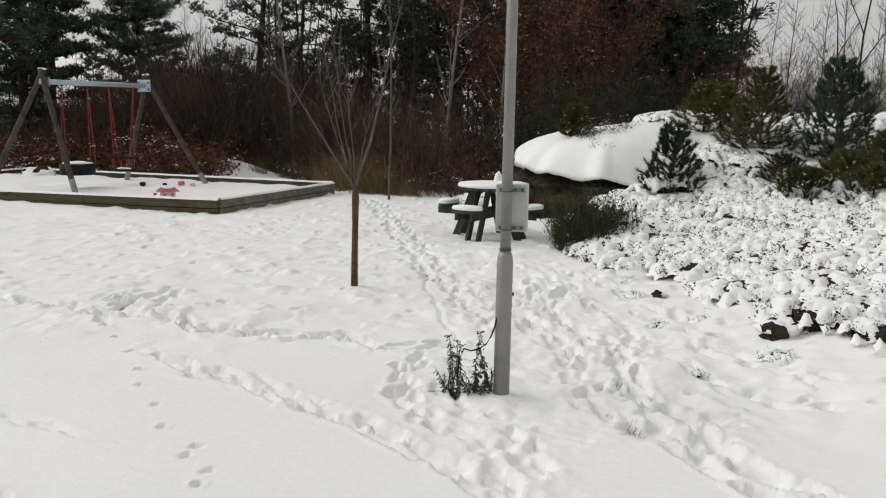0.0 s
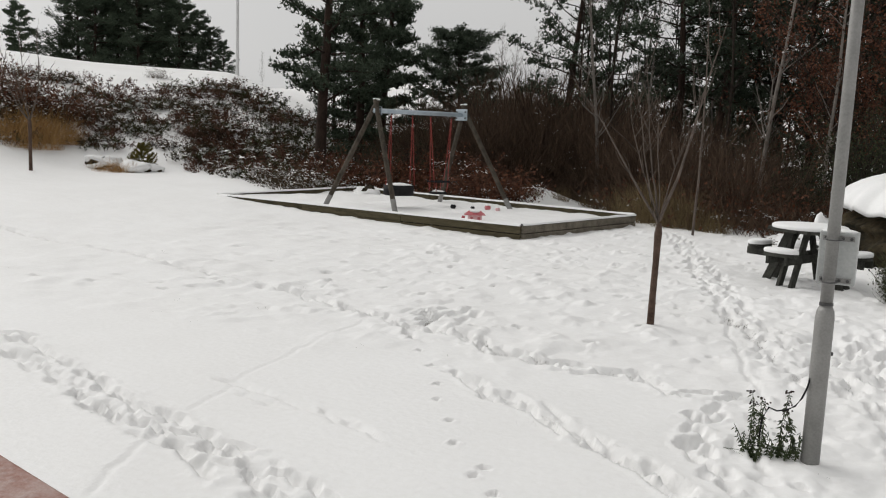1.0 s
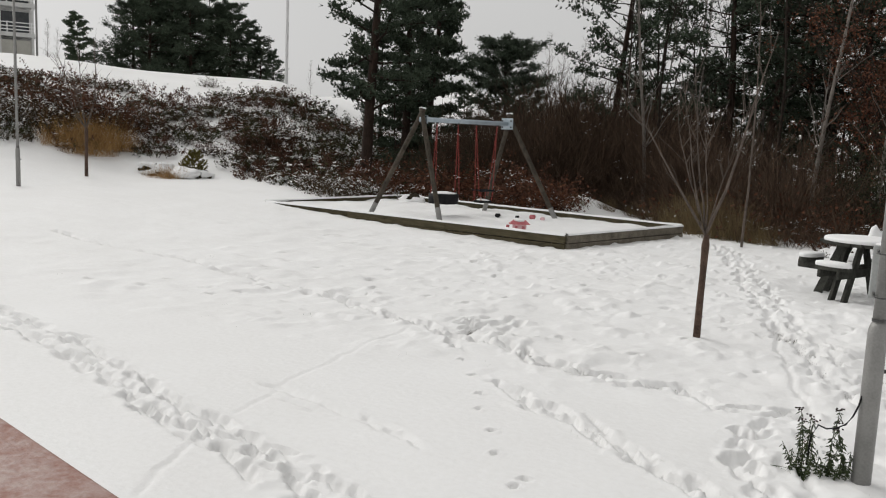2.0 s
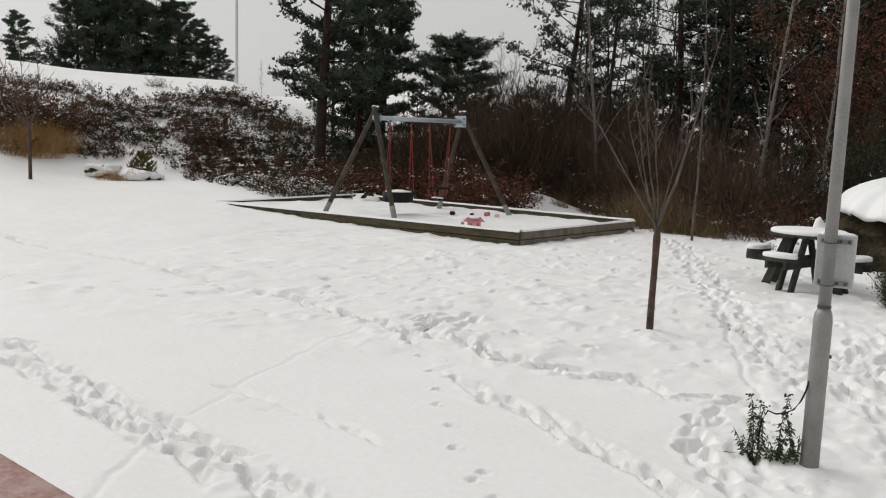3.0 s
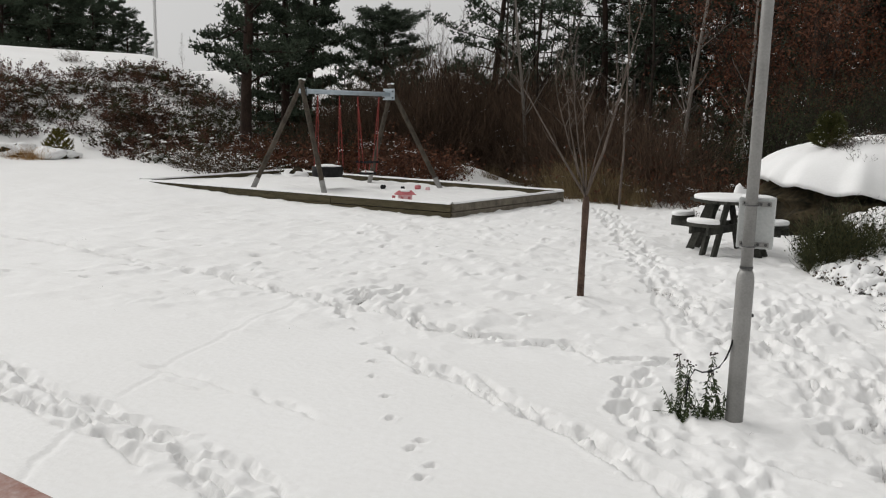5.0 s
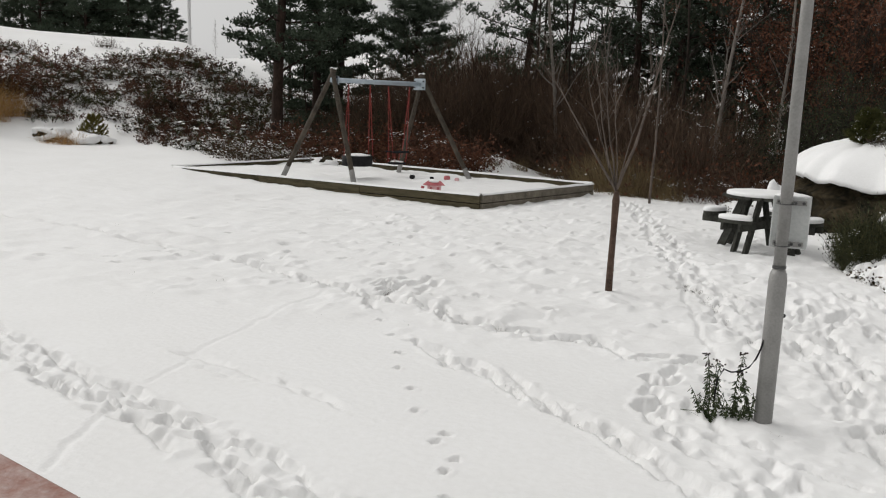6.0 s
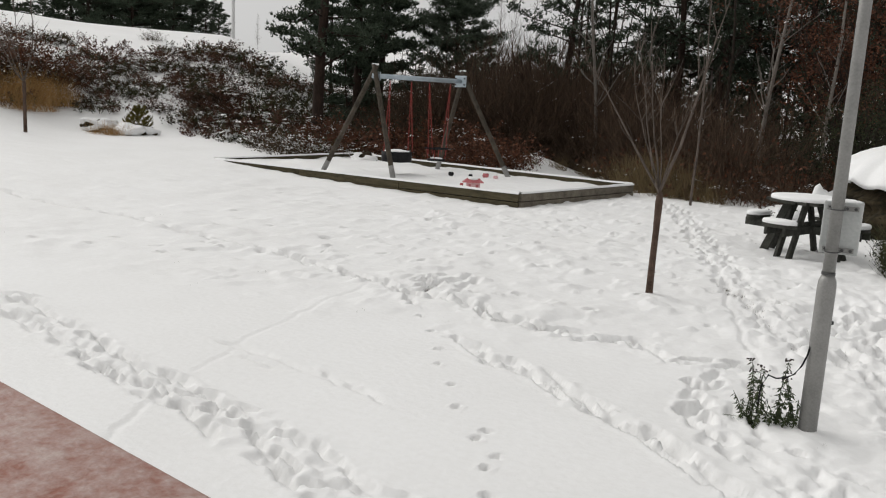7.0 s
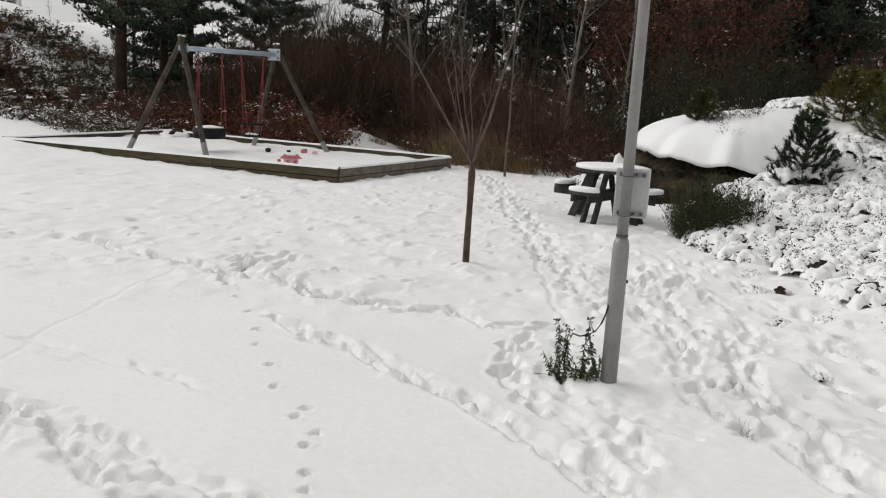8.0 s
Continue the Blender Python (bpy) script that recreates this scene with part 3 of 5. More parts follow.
def build_toys():
    toy = thing("toy_house", pose(-4.72, 13.75, 0.15, 0, 0, 25) @ Matrix.Diagonal((0.8, 0.8, 0.75, 1)), "pink and red plastic toy house lying in the snow", "toy")
    s = Shape()
    s.box((0.30, 0.2, 0.16), pose(0, 0, 0.07), 0.01)
    body = part("body", s, TOY_PINK, toy)
    s = Shape()
    s.add([(-0.24, -0.13, 0.15), (0.24, -0.13, 0.15), (0.24, 0.13, 0.15), (-0.24, 0.13, 0.15), (-0.14, 0, 0.25), (0.14, 0, 0.25)], [(0, 1, 5, 4), (1, 2, 5), (2, 3, 4, 5), (3, 0, 4), (3, 2, 1, 0)])
    part("roof", s, TOY_RED, toy)
    s = Shape()
    lump(s, (0.0, 0, 0.23), (0.13, 0.08, 0.03), random.Random(5), 10, 5)
    part("snow", s, SNOW_CAP, toy, smooth=True)
    for x in (-0.08, 0.08):
        s = Shape()
        s.box((0.06, 0.012, 0.08), pose(x, -0.104, 0.07), 0.003)
        part("window", s, TOY_RED, body)
    s = Shape()
    s.box((0.07, 0.05, 0.14), pose(-0.27, -0.05, 0.06, 0, 10, 15), 0.01)
    part("chimney", s, TOY_RED, toy)
    for x, y, m, size in ((-5.25, 16.1, TOY_RED, 0.07), (-5.0, 16.0, TOY_PINK, 0.05), (-5.95, 15.9, BLACK, 0.06), (-5.55, 16.0, BLACK, 0.045)):
        s = Shape()
        lump(s, (0, 0, size * 0.6), (size, size * 0.9, size * 0.9), random.Random(int(x * 10)), 12, 8, 0.08)
        t = thing("toy", pose(x, y, 0.15), "small plastic sand toy half buried in snow", "toy", "sand toys")
        part("shell", s, m, t, smooth=True)
        s = Shape()
        lump(s, (0, 0, size * 1.3), (size * 0.7, size * 0.6, size * 0.25), random.Random(9), 10, 5)
        part("snow", s, SNOW_CAP, t, smooth=True)


build_toys()


# ---- picnic table ----
def build_table():
    cx, cy = 0.63, 10.95
    table = thing("picnic_table", pose(cx, cy, 0, 0, 0, 60) @ Matrix.Diagonal((0.78, 0.78, 0.95, 1)), "dark round wooden picnic table with four benches, snow on top", "picnic table")
    n = 24

    def disc(s, r, z0, z1, squash=1.0, bulge=0.0):
        rings = [(r, z0), (r, z1 - bulge * 0.6), (r * 0.97, z1 - bulge * 0.2), (r * 0.8, z1), (0.001, z1 + bulge * 0.3)]
        k = len(s.v)
        for rr, z in rings:
            for j in range(n):
                a = 2 * math.pi * (j + 0.5) / n
                s.v.append((rr * math.cos(a), rr * math.sin(a) * squash, z))
        for i in range(len(rings) - 1):
            for j in range(n):
                s.f.append((k + i * n + j, k + i * n + (j + 1) % n, k + (i + 1) * n + (j + 1) % n, k + (i + 1) * n + j))
        s.f.append(tuple(k + j for j in reversed(range(n))))

    for i in range(7):
        y = -0.48 + 0.16 * i
        half = math.sqrt(max(0.02, 0.56 ** 2 - y * y))
        s = Shape()
        s.box((2 * half, 0.152, 0.04), pose(0, y, 0.70), 0.006)
        part("plank", s, TABLE_WOOD, table)
    s = Shape()
    disc(s, 0.565, 0.722, 0.775, 1.0, 0.04)
    snow = new("table_snow", s.mesh("table_snow", SNOW_CAP, True))
    snow.matrix_world = pose(cx, cy, 0, 0, 0, 60) @ Matrix.Diagonal((0.78, 0.78, 0.95, 1))
    tagged(snow, "thick even layer of snow on the table top", "snow")
    for w in (0, 90, 180, 270):
        o = pose(0, 0, 0, 0, 0, w)
        for side in (-0.10, 0.10):
            s = Shape()
            a, b = o @ Vector((0.26, side, 0.68)), o @ Vector((0.62, side, -0.05))
            d = b - a
            s.box((0.125, 0.05, d.length), o @ pose(0.44, side, 0.315, 0, math.degrees(math.atan2(-0.36, 0.73)), 0), 0.006)
            part("leg", s, TABLE_WOOD, table)
            s = Shape()
            s.box((0.9, 0.045, 0.10), o @ pose(0.5, side + 0.047 * (1 if side > 0 else -1), 0.35), 0.006)
            part("bearer", s, TABLE_WOOD, table)
        turn = o @ pose(0.82, 0, 0, 0, 0, 90)
        s = Shape()
        disc(s, 0.27, 0.40, 0.445, 0.56)
        s.v = [tuple(turn @ Vector(v)) for v in s.v]
        part("bench_seat", s, TABLE_WOOD, table, "dark rounded bench board")
        s = Shape()
        disc(s, 0.275, 0.446, 0.50, 0.56, 0.045)
        s.v = [tuple(turn @ Vector(v)) for v in s.v]
        me = s.mesh("bench_snow", SNOW_CAP, True)
        b = new("bench_snow", me)
        b.matrix_world = pose(cx, cy, 0, 0, 0, 60) @ Matrix.Diagonal((0.78, 0.78, 0.95, 1))
        tagged(b, "rounded pad of snow on a picnic bench", "snow", "snow on the benches")


build_table()


# ---- big boulder with its cap of snow ----
def cap_height(u, a):
    """Height of the boulder's snow at a share u of its radius in direction a."""
    east, front = math.cos(a), max(0.0, -math.sin(a))
    rim = 0.78 - 0.12 * front - 0.20 * front * max(0.0, east + 0.3) + 0.25 * max(0.0, math.sin(a))
    top = 1.50 + 0.19 * u * east
    return rim + (top - rim) * max(0.0, 1 - u ** 3) ** (0.42 + 0.3 * max(0.0, east + 0.5) + 0.22 * front)


def boulder_top(x, y):
    x, y = (x - 3.05) / 1.86, (y - 14.4) / 1.95
    return cap_height(min(1.0, math.hypot(x, y)), math.atan2(y, x))


def build_boulder():
    cx, cy, rx, ry = 3.05, 14.4, 1.86, 1.95
    n = 160

    def rad(a, seed):
        d = Vector((math.cos(a), math.sin(a), 0))
        return 1 + 0.10 * noise.noise(d * 1.6 + Vector((seed, 0, 0))) + 0.03 * noise.noise(d * 6 + Vector((0, seed, 0)))

    rock = thing("boulder", pose(cx, cy, 0), "large dark mossy boulder under a thick cap of snow", "boulder")
    s = Shape()
    levels = [(-0.3 + 0.84 * i / 17, 1.0 - 0.02 * math.sin(i)) for i in range(18)] + [(0.56, 0.98), (0.66, 0.92), (0.76, 0.8), (0.82, 0.5), (0.84, 0.02)]
    for z, k in levels:
        for j in range(n):
            a = 2 * math.pi * j / n
            r = rad(a, 3) * k * (1 + 0.10 * noise.noise(Vector((math.cos(a) * 4, math.sin(a) * 4, z * 3))) - 0.05 * abs(noise.noise(Vector((math.cos(a) * 7, math.sin(a) * 7, z * 4)))) + 0.06 * noise.noise(Vector((math.cos(a) * 15, math.sin(a) * 15, z * 9))) + 0.03 * noise.noise(Vector((math.cos(a) * 34, math.sin(a) * 34, z * 20))))
            s.v.append((rx * r * math.cos(a), ry * r * math.sin(a), z))
    for i in range(len(levels) - 1):
        for j in range(n):
            s.f.append((i * n + j, i * n + (j + 1) % n, (i + 1) * n + (j + 1) % n, (i + 1) * n + j))
    part("rock", s, ROCK, rock, smooth=True)
    s = Shape()
    rings = 20
    under = [(0.90, -0.10), (0.985, -0.07)]
    for i in range(rings + 3):
        for j in range(n):
            a = 2 * math.pi * j / n
            u, drop = under[i] if i < 2 else (1 - ((i - 2) / rings) ** 1.6, 0.0)
            edge = 0.07 * noise.noise(Vector((math.cos(a) * 5, math.sin(a) * 5, 1))) + 0.03 * noise.noise(Vector((math.cos(a) * 16, math.sin(a) * 16, 4)))
            k = rad(a, 3) * u * (1.03 + 0.6 * edge * u ** 6)
            x, y = rx * k * math.cos(a), ry * k * math.sin(a)
            z = cap_height(u, a) + drop + edge * u ** 6
            s.v.append((x, y, z + (1 - u ** 8) * (0.045 * noise.noise(Vector((x * 1.2, y * 1.2, 0))) + 0.025 * noise.noise(Vector((x * 5, y * 5, 0))) + 0.015 * noise.noise(Vector((x * 14, y * 14, 0))))))
    for i in range(rings + 2):
        for j in range(n):
            s.f.append((i * n + j, i * n + (j + 1) % n, (i + 1) * n + (j + 1) % n, (i + 1) * n + j))
    part("snow_cap", s, SNOW_CAP, rock, "thick smooth cap of snow", True)


build_boulder()


def build_stone(x, y, r, h, seed):
    rng = random.Random(seed)
    st = thing("stone", spot(x, y, 0.05, rng.uniform(0, 360)), "grey stone half covered with snow", "stone", "stones at the hill foot")
    s = Shape()
    lump(s, (0, 0, h * 0.2), (r * 0.85, r * 0.7, h * 0.5), rng, 16, 10, 0.3)
    part("rock", s, ROCK, st, smooth=True)
    s = Shape()
    lump(s, (0.05, 0.06, h * 0.36), (r * 1.1, r * 0.9, h * 0.5), rng, 18, 10, 0.3)
    part("snow_cap", s, SNOW_CAP, st, smooth=True)


for az, d, r, h in ((44.2, 24.2, 0.42, 0.42), (41.9, 23.8, 0.45, 0.4), (41.0, 23.9, 0.3, 0.3), (26.4, 20.6, 0.42, 0.42), (-4.3, 13.7, 0.2, 0.8), (-3.4, 15.2, 0.28, 0.3), (-2.5, 14.9, 0.2, 0.2)):
    build_stone(*polar(az, d), r, h, int(az * 7))


def build_outcrop(x, y, r, seed):
    rng = random.Random(seed)
    st = thing("rock_outcrop", spot(x, y, 0.02, rng.uniform(-30, 30)), "dark rock edge showing under overhanging snow", "rock", "rocks in the bank")
    s = Shape()
    lump(s, (0, 0, 0.03), (r * 0.9, r * 0.7, r * 0.75), rng, 18, 12, 0.4)
    part("rock", s, ROCK, st, smooth=True)
    s = Shape()
    lump(s, (0.02, r * 0.45, r * 0.58), (r * 1.25, r * 0.9, r * 0.4), rng, 20, 10, 0.35)
    part("snow_cap", s, SNOW_CAP, st, smooth=True)


for x, y, r in ((2.45, 5.72, 0.12), (2.62, 6.6, 0.09), (3.2, 6.1, 0.06), (3.5, 7.0, 0.08), (2.0, 7.3, 0.05)):
    build_outcrop(x, y, r, int(x * 100))


# ---- plants ----
def wander(rng, start, d, length, n, bend=0.25, up=0.0):
    """A crooked path that starts along d."""
    p, d, out = Vector(start), Vector(d).normalized(), [Vector(start)]
    for _ in range(n):
        d = (d + Vector((rng.uniform(-bend, bend), rng.uniform(-bend, bend), rng.uniform(-bend, bend) + up))).normalized()
        p = p + d * (length / n)
        out.append(p.copy())
    return out


def tuft(s, p, d, length, width, count, rng, open_=0.8):
    """A spray of needles."""
    for _ in range(count):
        e = (d + Vector((rng.uniform(-open_, open_), rng.uniform(-open_, open_), rng.uniform(-open_, open_)))).normalized()
        w = e.orthogonal().normalized() * width
        q = p + e * length * rng.uniform(0.6, 1.1)
        k = len(s.v)
        s.v.extend((tuple(p - w), tuple(p + w), tuple(q)))
        s.f.append((k, k + 1, k + 2))


def leaf(s, p, size, rng):
    a = Vector((rng.uniform(-1, 1), rng.uniform(-1, 1), rng.uniform(-1, 1))).normalized()
    b = a.orthogonal().normalized() * size * 0.32
    a = a * size * 0.5
    k = len(s.v)
    s.v.extend((tuple(p - a), tuple(p + b), tuple(p + a), tuple(p - b)))
    s.f.append((k, k + 1, k + 2, k + 3))


def fleck(s, p, r, rng):
    lump(s, p, (r * rng.uniform(0.8, 1.4), r * rng.uniform(0.8, 1.4), r * 0.45), rng, 6, 3, 0.2)


def flake(s, p, size, rng):
    """A small level patch of snow lying on twigs."""
    n = Vector((rng.uniform(-0.5, 0.5), rng.uniform(-0.5, 0.5), 1)).normalized()
    a = (Matrix.Rotation(rng.uniform(0, 6.3), 3, n) @ n.orthogonal().normalized()) * size * 0.5
    c = n.cross(a) * rng.uniform(0.35, 0.8)
    k = len(s.v)
    s.v.extend((tuple(p - a * rng.uniform(0.7, 1.2)), tuple(p + c), tuple(p + a), tuple(p - c * rng.uniform(0.6, 1.2))))
    s.f.append((k, k + 1, k + 2, k + 3))


def pine_parts(seed, h, base, spread, dense, needle=0.17, limbs=44, trunk_r=0.17, flecks=90):
    rng = random.Random(seed)
    wood, green, snow = Shape(), Shape(), Shape()
    trunk = wander(rng, (0, 0, -0.3), (0, 0, 1), h + 0.3, 12, 0.045, 0.05)
    wood.tube(trunk, [trunk_r * (1 - 0.85 * i / 12) for i in range(13)], 9)
    for i in range(limbs):
        u = base / h + (1 - base / h) * ((i + rng.random()) / limbs) ** 0.9
        k = min(11, int(u * 12))
        p = trunk[k].lerp(trunk[k + 1], u * 12 - k)
        a = i * 2.4 + rng.uniform(-0.5, 0.5)
        reach = spread * (0.45 + 0.75 * math.sin(min(1, (1.02 - u) / (1.02 - base / h)) * 2.4)) * rng.uniform(0.55, 1.1)
        path = wander(rng, p, (math.cos(a), math.sin(a), rng.uniform(-0.15, 0.4)), reach, 5, 0.22, 0.06)
        wood.tube(path, [0.035 * trunk_r / 0.17 * (1.3 - u) * (1 - 0.15 * j) + 0.006 for j in range(6)], 3, False)
        for j in range(2, 6):
            for _ in range(int(dense * rng.uniform(0.7, 1.4)) + (2 if j == 5 else 0)):
                d = Vector((math.cos(a) + rng.uniform(-1.2, 1.2), math.sin(a) + rng.uniform(-1.2, 1.2), rng.uniform(-0.1, 0.6)))
                sub = wander(rng, path[j], d, reach * rng.uniform(0.12, 0.32), 3, 0.3, 0.1)
                wood.strip(sub[::3], 0.022, rng)
                for q in sub[1:]:
                    for _ in range(3):
                        o = Vector((rng.gauss(0, 0.12), rng.gauss(0, 0.12), rng.gauss(0.03, 0.05)))
                        tuft(green, q + o, Vector((rng.uniform(-0.6, 0.6), rng.uniform(-0.6, 0.6), 0.5)), needle, 0.026, 4, rng)
                if rng.random() < flecks / (limbs * dense * 4):
                    for _ in range(7):
                        flake(snow, sub[-1] + Vector((rng.gauss(0, 0.10), rng.gauss(0, 0.10), rng.gauss(0.08, 0.03))), rng.uniform(0.05, 0.14), rng)
    return wood, green, snow


def make_pine(name, label, group, seed, needle_mat=NEEDLE, bark=BARK_PINE, **kw):
    t = thing(name, pose(0, 0, -200), label, "pine tree", group)
    w, g, s = pine_parts(seed, **kw)
    part("trunk", w, bark, t, smooth=True)
    part("crown", g, needle_mat, t)
    tagged(part("snow_dusting", s, SNOW_CAP, t), kind="stuff")
    return t


def scatter(source, spots):
    """Copies with a scale each: spots of (x, y, turn, size)."""
    for i, (x, y, turn, size) in enumerate(spots):
        o = source if i == 0 else copy_thing(source, pose(0, 0, 0))
        o.matrix_world = spot(x, y, 0.03, turn, size)


def az_spots(rows):
    return [(*polar(a, d), turn, size) for a, d, turn, size in rows]


PINE_LABEL = "tall dark green pine with snow-dusted branches in the wood"
rng0 = random.Random(33)
pines = [
    make_pine("pine_tree", PINE_LABEL, "pines of the wood", 101, h=11, base=2.6, spread=2.0, dense=2.8, limbs=46),
    make_pine("pine_tree", PINE_LABEL, "pines of the wood", 102, h=10, base=0.9, spread=1.9, dense=4.2, limbs=54),
    make_pine("pine_tree", PINE_LABEL, "pines of the wood", 103, h=11.5, base=3.4, spread=2.7, dense=3.4, limbs=42),
]
main_pine = make_pine("pine_tree", "tall dark pine with a bare lower trunk beside the swing", "pines of the wood", 104, h=11, base=2.3, spread=1.75, dense=5.0, needle=0.14, limbs=50, trunk_r=0.20, flecks=60)
scatter(main_pine, az_spots([(30.0, 25.5, 20, 1.0)]))
full_pine = make_pine("pine_tree", "dense dark pine close behind the tall pine", "pines of the wood", 105, h=10, base=0.7, spread=1.15, dense=4.8, limbs=60, flecks=50)
scatter(full_pine, az_spots([(27.4, 28, 0, 1.0), (25.7, 29.5, 140, 0.95)]))
scatter(pines[0], az_spots([(13.0, 31, 130, 1.0), (-10.5, 27, 75, 1.05), (-14.5, 30, 15, 1.0), (-1.0, 36, 280, 1.05)]))
scatter(pines[2], az_spots([(5.4, 30, 300, 1.0), (-12.4, 29, 210, 1.0), (10.3, 40, 90, 0.9), (-4.4, 38, 20, 1.0), (-15.4, 34, 130, 0.9), (3.2, 30, 40, 0.95), (-0.8, 31, 170, 1.0), (-3.0, 29, 250, 0.95)]))
round_pine = make_pine("pine_tree", "round-crowned dark pine standing against the grey sky", "pines of the wood", 108, h=6.2, base=1.4, spread=2.4, dense=7.0, limbs=80, trunk_r=0.13, needle=0.16, flecks=30)
scatter(round_pine, az_spots([(20.3, 46, 40, 0.97)]))
fill = [(9.6, 33, 20, 0.40), (8.1, 31, 80, 0.44), (6.3, 34, 150, 0.48), (4.7, 30, 220, 0.40), (2.5, 32, 290, 0.45), (0.9, 29, 350, 0.40), (-1.6, 31, 60, 0.46), (-2.9, 28, 130, 0.38), (11.2, 35, 200, 0.42), (7.2, 38, 300, 0.55)]
for k in range(8):
    fill.append((9.5 + 19.5 * (k + rng0.random()) / 8, rng0.uniform(33, 46), rng0.uniform(0, 360), rng0.uniform(0.24, 0.36)))
for k in range(6):
    fill.append((-16 + 12 * (k + rng0.random()) / 6, rng0.uniform(34, 48), rng0.uniform(0, 360), rng0.uniform(0.75, 1.05)))
scatter(pines[1], az_spots([(-16.2, 29, 250, 0.9), (-7.6, 33, 180, 1.0), (29.0, 33, 60, 0.5), (2.8, 41, 10, 1.0), (-11.2, 26.5, 50, 1.05), (-13.6, 27.5, 120, 1.15), (-15.6, 26.5, 190, 1.0), (-15.2, 28, 260, 0.95), (0.6, 33, 30, 1.0), (-5.9, 30, 330, 1.05)] + fill))
grove = make_pine("pine_tree", "dense dark pine in the grove behind the snowy hilltop", "pines on the hill", 111, h=9, base=0.3, spread=2.5, dense=6.0, limbs=64, needle=0.17, flecks=10)
scatter(grove, az_spots([(36.4, 60, 0, 0.33), (37.3, 60, 70, 0.42), (38.2, 61, 140, 0.54), (39.3, 60, 210, 0.66), (40.5, 62, 290, 0.74), (41.8, 60, 30, 0.80), (43.1, 62, 110, 0.84), (44.4, 60, 200, 0.84), (45.3, 63, 250, 0.80), (40.0, 67, 170, 0.72), (42.3, 68, 20, 0.86), (44.0, 68, 80, 0.86), (46.3, 60, 60, 0.26), (47.0, 59, 160, 0.24), (47.7, 58, 220, 0.2)]))
young = make_pine("spruce", "lone small spruce on the hilltop skyline", "pines on the hill", 117, NEEDLE_YOUNG, h=4.6, base=0.2, spread=0.9, dense=3.0, limbs=34, trunk_r=0.06, flecks=20)
scatter(young, az_spots([(48.44, 56, 0, 0.80), (49.0, 57, 90, 0.40)]))


# ---- small pines on the bank ----
def small_pine(seed, h, spread, material, label):
    rng = random.Random(seed)
    t = thing("young_pine", pose(0, 0, 0), label, "young pine", "young pines on the bank")
    wood, green, snow = Shape(), Shape(), Shape()
    wood.tube([(0, 0, -0.1), (0.01, 0, h * 0.5), (0, 0.01, h)], [0.022, 0.015, 0.005], 7)
    whorls = max(7, int(h * 8))
    for i in range(whorls):
        u = 0.02 + 0.94 * i / whorls
        for j in range(7):
            a = j * 0.9 + i * 0.5 + rng.uniform(-0.25, 0.25)
            reach = spread * (1 - u) ** 0.75 * rng.uniform(0.75, 1.1) + 0.05
            path = wander(rng, (0, 0, u * h), (math.cos(a), math.sin(a), 0.05 + 0.4 * u), reach, 4, 0.12, 0.08 + 0.04 * u)
            wood.tube(path, [0.008, 0.006, 0.005, 0.004, 0.003], 3, False)
            twigs = [path]
            for k in (2, 3, 3):
                d = (path[k] - path[k - 1]).normalized()
                twigs.append(wander(rng, path[k], d + Vector((rng.uniform(-0.8, 0.8), rng.uniform(-0.8, 0.8), 0.4)), reach * rng.uniform(0.25, 0.45), 4, 0.15, 0.12))
            for tw in twigs:
                for k in range(1, 5):
                    for m in range(4):
                        q = tw[k - 1].lerp(tw[k], rng.random())
                        d = (tw[k] - tw[k - 1]).normalized() + Vector((0, 0, 0.35))
                        tuft(green, q, d, 0.088, 0.005, 5, rng, 0.9)
            if rng.random() < 0.45:
                for m in range(10):
                    flake(snow, path[3] + Vector((rng.gauss(0, 0.04), rng.gauss(0, 0.04), 0.03 + rng.gauss(0, 0.012))), rng.uniform(0.02, 0.05), rng)
    for m in range(10):
        tuft(green, Vector((0, 0, h * (0.85 + 0.015 * m))), Vector((0, 0, 1)), 0.09, 0.0035, 8, rng, 0.5)
    part("trunk", wood, BARK_YOUNG, t, smooth=True)
    part("crown", green, material, t)
    tagged(part("snow_dusting", snow, SNOW_CAP, t), kind="stuff")
    return t


scatter(small_pine(201, 1.02, 0.52, NEEDLE_YOUNG, "small blue-green young pine standing in snow"), az_spots([(-15.7, 12.4, 0, 1.0)]))
scatter(small_pine(202, 1.4, 0.62, NEEDLE_OLIVE, "olive-green young pine on the snowy bank"), az_spots([(-21.1, 13.5, 40, 1.0)]))
scatter(small_pine(203, 1.55, 0.66, NEEDLE_YOUNG, "dark green young pine with bare top shoots"), az_spots([(-25.6, 13.3, 80, 1.0)]))
scatter(small_pine(204, 0.85, 0.5, NEEDLE_YELLOW, "low yellow-green pine bush on the bank"), az_spots([(-17.5, 14.6, 10, 1.0), (-18.9, 15.0, 160, 0.8), (41.6, 24.2, 30, 0.85)]))
scatter(small_pine(205, 0.6, 0.55, NEEDLE_OLIVE, "low olive pine scrub on the snowy bank"), az_spots([(-24.0, 11.8, 0, 0.8), (-26.5, 12.2, 90, 0.9), (-28.2, 11.6, 30, 0.8), (-22.6, 12.6, 200, 0.7), (-29.0, 12.8, 300, 1.0), (-19.8, 14.2, 30, 0.8)]))


